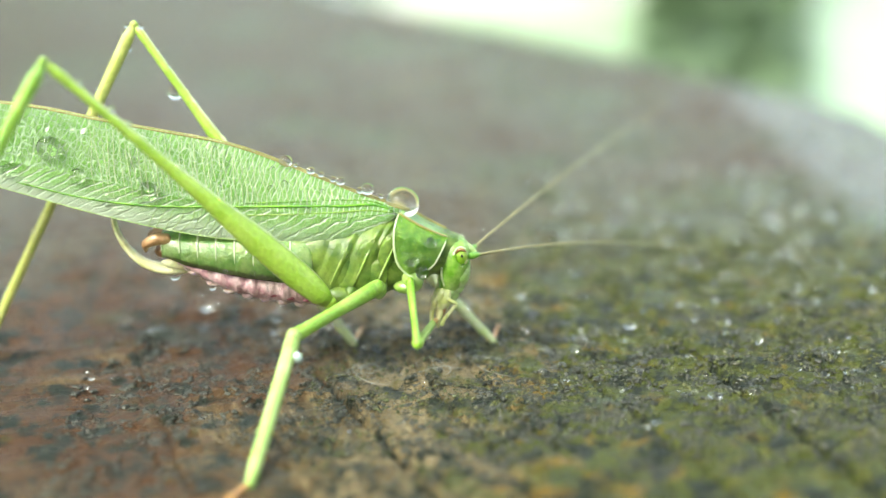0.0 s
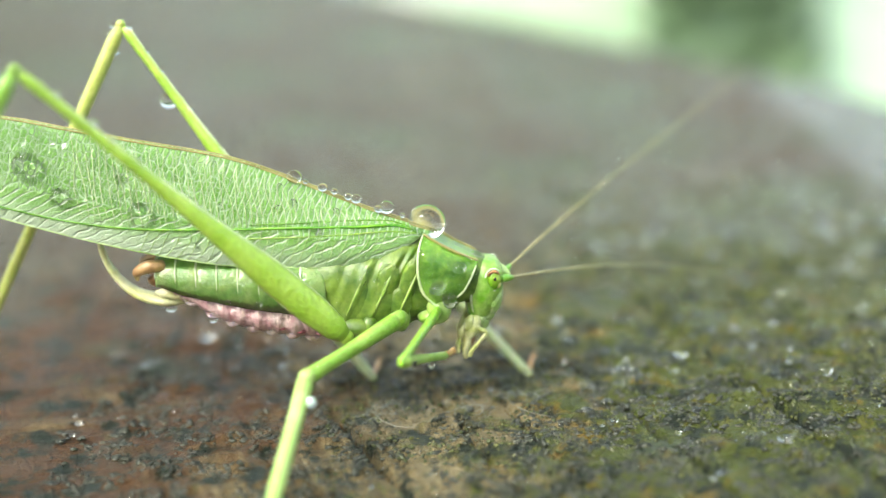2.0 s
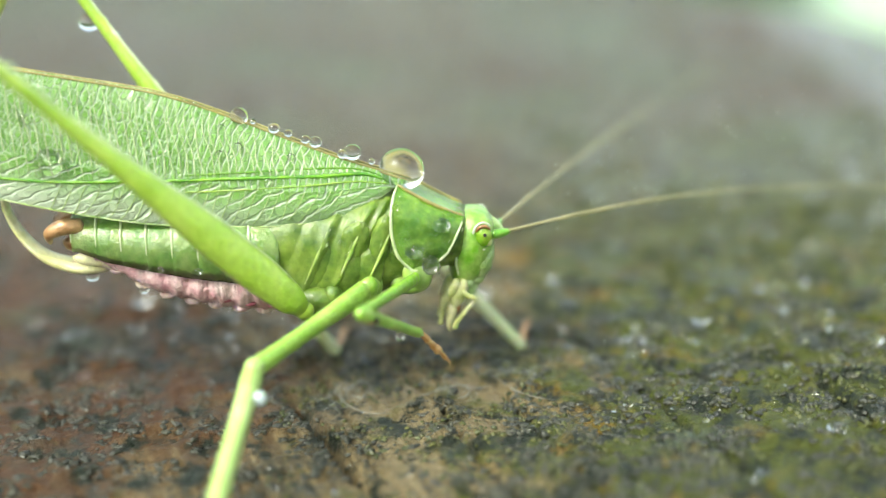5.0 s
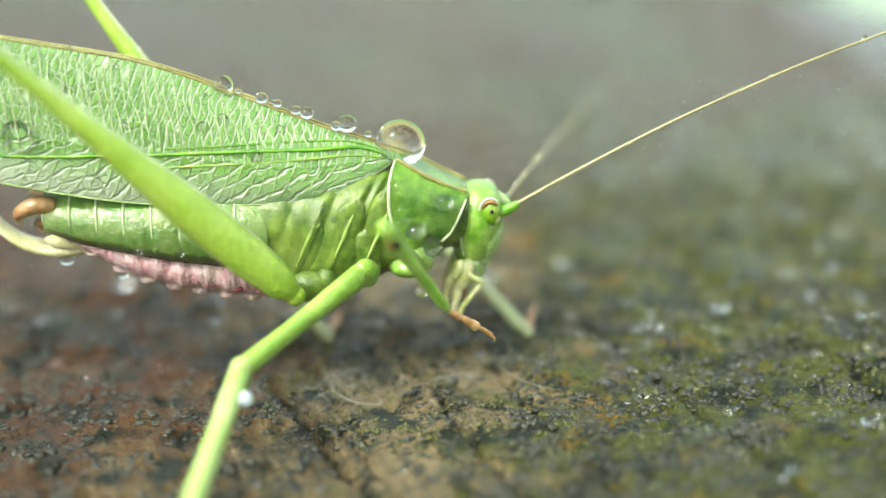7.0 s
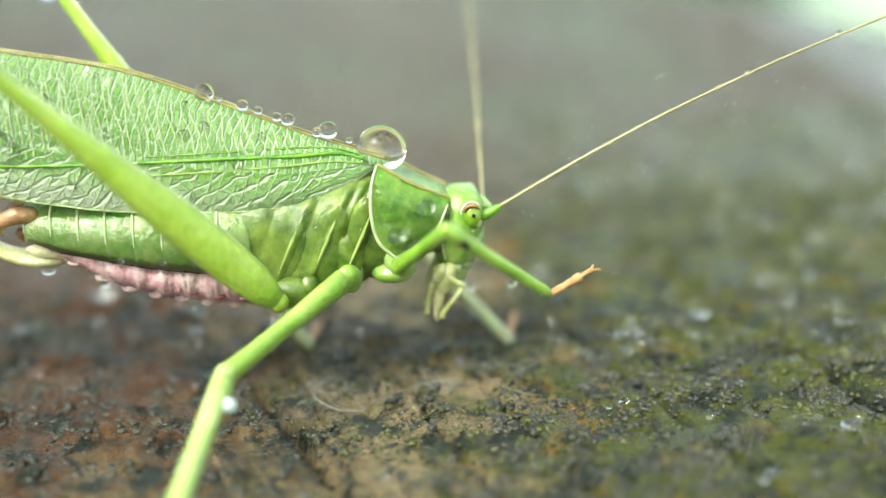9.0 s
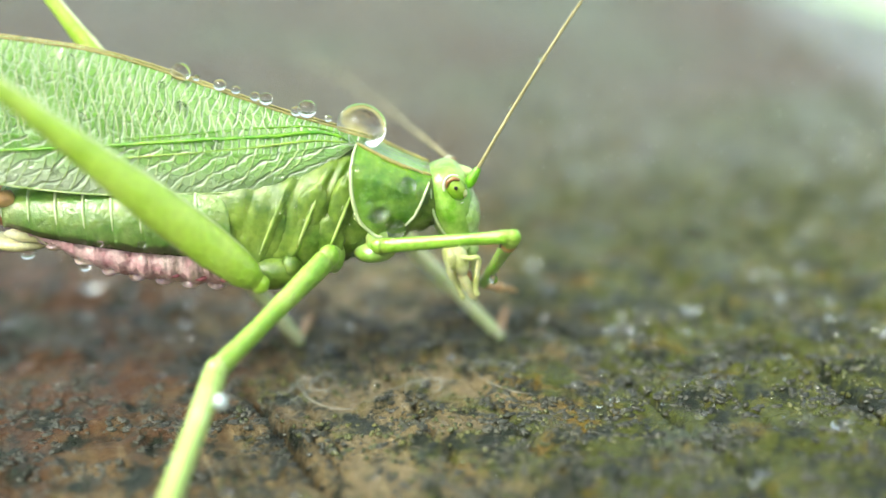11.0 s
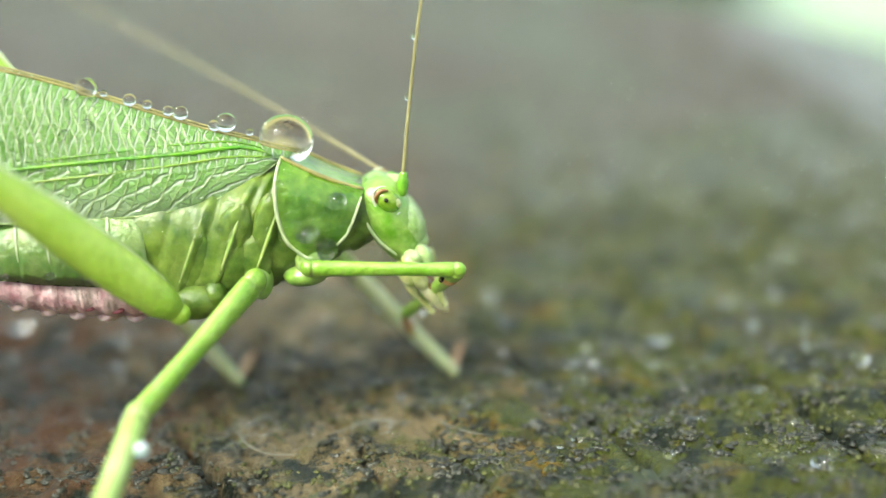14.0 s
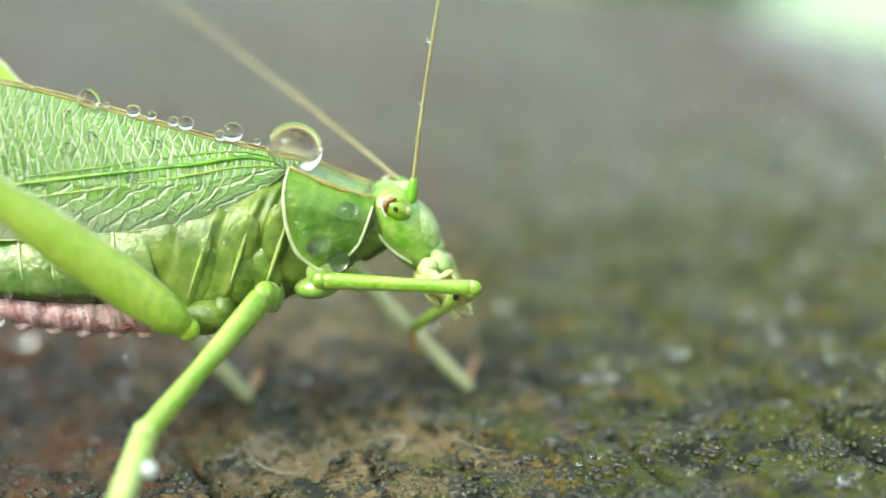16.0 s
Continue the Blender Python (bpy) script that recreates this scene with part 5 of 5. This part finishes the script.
def build_shrub(x, y, high, wide, seed, count):
    """A leafy shrub: forked stems and a loose crown of many small leaves."""
    rng = random.Random(seed)
    shrub = new("shrub")
    shrub.location = Vector((x, y, -66)) * MM
    tagged(shrub, "dark green leafy garden shrub, wet, out of focus or added unseen for shade", "shrub", group="shrubs round the plank")
    tips = []
    thick = 14 * min(1.0, high / 250)
    for k in range(7):
        a, r = rng.uniform(0, 6.28), rng.uniform(0.2, 0.8) * wide
        top = (r * math.cos(a), r * math.sin(a), high * rng.uniform(0.6, 0.95))
        stem = tube([(rng.uniform(-1, 1) * thick, rng.uniform(-1, 1) * thick, -5), (top[0] * 0.3, top[1] * 0.3, top[2] * 0.5), top], (thick, thick * 0.65, thick * 0.2), 7, 12)
        part("stem", mesh_from("stem", *stem, STEM), shrub)
        tips.append(top)
    verts, faces = [], []
    lumps = [(*[c + rng.gauss(0, 0.22 * wide) for c in rng.choice(tips)[:2]], high * rng.uniform(0.15, 0.95), rng.uniform(0.16, 0.34) * wide) for _ in range(26)]
    for k in range(count):
        lx, ly, lz, lr = lumps[k % len(lumps)]
        d = Vector((rng.gauss(0, 1), rng.gauss(0, 1), rng.gauss(0, 1))).normalized() * lr * rng.uniform(0.5, 1.05)
        c, l, w = Vector((lx, ly, max(lz, lr * 0.4))) + d, rng.uniform(22, 46) * min(1.0, high / 250), rng.uniform(9, 17) * min(1.0, high / 250)
        m = Euler((rng.uniform(-0.9, 0.9), rng.uniform(-0.9, 0.9), rng.uniform(0, 6.28))).to_matrix()
        b = len(verts)
        for q in ((-l, 0, 0), (-l * 0.2, w, 3), (l * 0.45, w * 0.7, 2), (l, 0, -5), (l * 0.45, -w * 0.7, 2), (-l * 0.2, -w, 3), (0, 0, -3)):
            v = c + m @ Vector(q)
            verts.append((v.x, v.y, max(v.z, 6)))
        faces += [(b + i, b + (i + 1) % 6, b + 6) for i in range(6)]
    tagged(part("crown", mesh_from("crown", verts, faces, DARKLEAF), shrub), kind="stuff")


def build_path():
    """A pale wet garden path of slabs."""
    path = tagged(new("garden_path"), "pale wet stone garden path", "path", kind="structure")
    path.location = (0, 0, -0.062)
    rng = random.Random(5)
    for i in range(6):
        for j in range(3):
            x, y, w, d = -420 + i * 130, 690 + j * 330, 122, 322
            g = rng.uniform(-2, 2)
            grid = [[(x + w * u, y + d * v, 6 + g - 3.0 * (max(abs(u - 0.5), abs(v - 0.5)) > 0.49)) for v in (0, 0.015, 0.3, 0.6, 0.985, 1)] for u in (0, 0.03, 0.35, 0.65, 0.97, 1)]
            part("slab", mesh_from("slab", *sheet(grid, (0, 0, -14)), PAVING), path)


def build_bed():
    """A strip of dark low ground cover that runs away from the plank."""
    rng, verts, faces = random.Random(71), [], []
    for k in range(9000):
        y = 110 + 2400 * rng.random() ** 2.2
        x = 1 + (y + 84) * math.tan(radians(rng.uniform(9.4, 13.6))) + rng.gauss(0, 1.5)
        size = 5 + 0.03 * y
        m, b = Euler((rng.uniform(-0.8, 0.8), rng.uniform(-0.8, 0.8), rng.uniform(0, 6.28))).to_matrix(), len(verts)
        c = Vector((x, y, -62 + size * rng.uniform(0.3, 1.4)))
        for q in ((-size, 0, 0), (0, 0.45 * size, 0.1 * size), (size, 0, -0.1 * size), (0, -0.45 * size, 0.1 * size)):
            v = c + m @ Vector(q)
            verts.append((v.x, v.y, max(v.z, -61.5)))
        faces += [(b, b + 1, b + 3), (b + 1, b + 2, b + 3)]
    tagged(part("ground_cover", mesh_from("ground_cover", verts, faces, DARKLEAF)), "strip of dark green low ground cover beside a pale path", "ground cover", kind="stuff")


build_ground()
build_path()
build_bed()
build_broadleaf(330, 640, 15, 50, 6, 75)
# the last three stand unseen behind the eye, added to block low skylight
for k, (x, y, h, w) in enumerate(((116, 480, 80, 20), (146, 620, 100, 26), (-620, 950, 200, 260), (-260, 1450, 170, 280), (120, 1700, 200, 280), (620, 1700, 120, 200), (-850, 400, 330, 280), (950, 300, 130, 200), (-80, 2400, 300, 420), (-900, 1900, 350, 420), (-500, -900, 500, 400), (350, -1000, 550, 420), (-1100, -300, 500, 400))):
    build_shrub(x, y, h, w, 40 + k, 3000)


# ---- what moves ----
def motions():
    thing = TO_THING
    for ob in TRUNK:
        walk(ob, [(r[0], in_metres(thing @ body_pose(r[0]))) for r in BODY])
    for ob, m in DROPS:
        ob.scale = (GROW, GROW, GROW)
        walk(ob, [(r[0], in_metres(SET @ body_pose(r[0]) @ m)) for r in BODY])
    walk(HEAD_OB, [(t, in_metres(thing @ head_pose(t))) for t in TIMES])
    walk(MOUTH[0], [(t, in_metres(thing @ mouth_pose(t))) for t in TIMES])
    for s, ob in ANTENNAE.items():
        walk(ob, [(t, in_metres(thing @ antenna_pose(t, s))) for t in TIMES])
    for t_ob, k in ((FRONT["femur"], 0), (FRONT["tibia"], 1), (FRONT["tarsus"], 2)):
        walk(t_ob, [(t, in_metres(thing @ front_poses(t)[k])) for t in TIMES])
    for femur, tibia, foot_ob, hip, foot, upper, lower, knees, toe in LEGS:
        rows = ([], [], [])
        for r in BODY:
            t = r[0]
            h = body_pose(t) @ Vector(hip)
            k = knee_of(h, foot, upper, lower, Vector(between(knees, t)) - h)
            f = Vector(foot)
            for row, m in zip(rows, (aim(h, k), aim(k, f), aim(f, f + Vector(toe)))):
                row.append((t, in_metres(thing @ m)))
        for ob, row in zip((femur, tibia, foot_ob), rows):
            walk(ob, row)


motions()
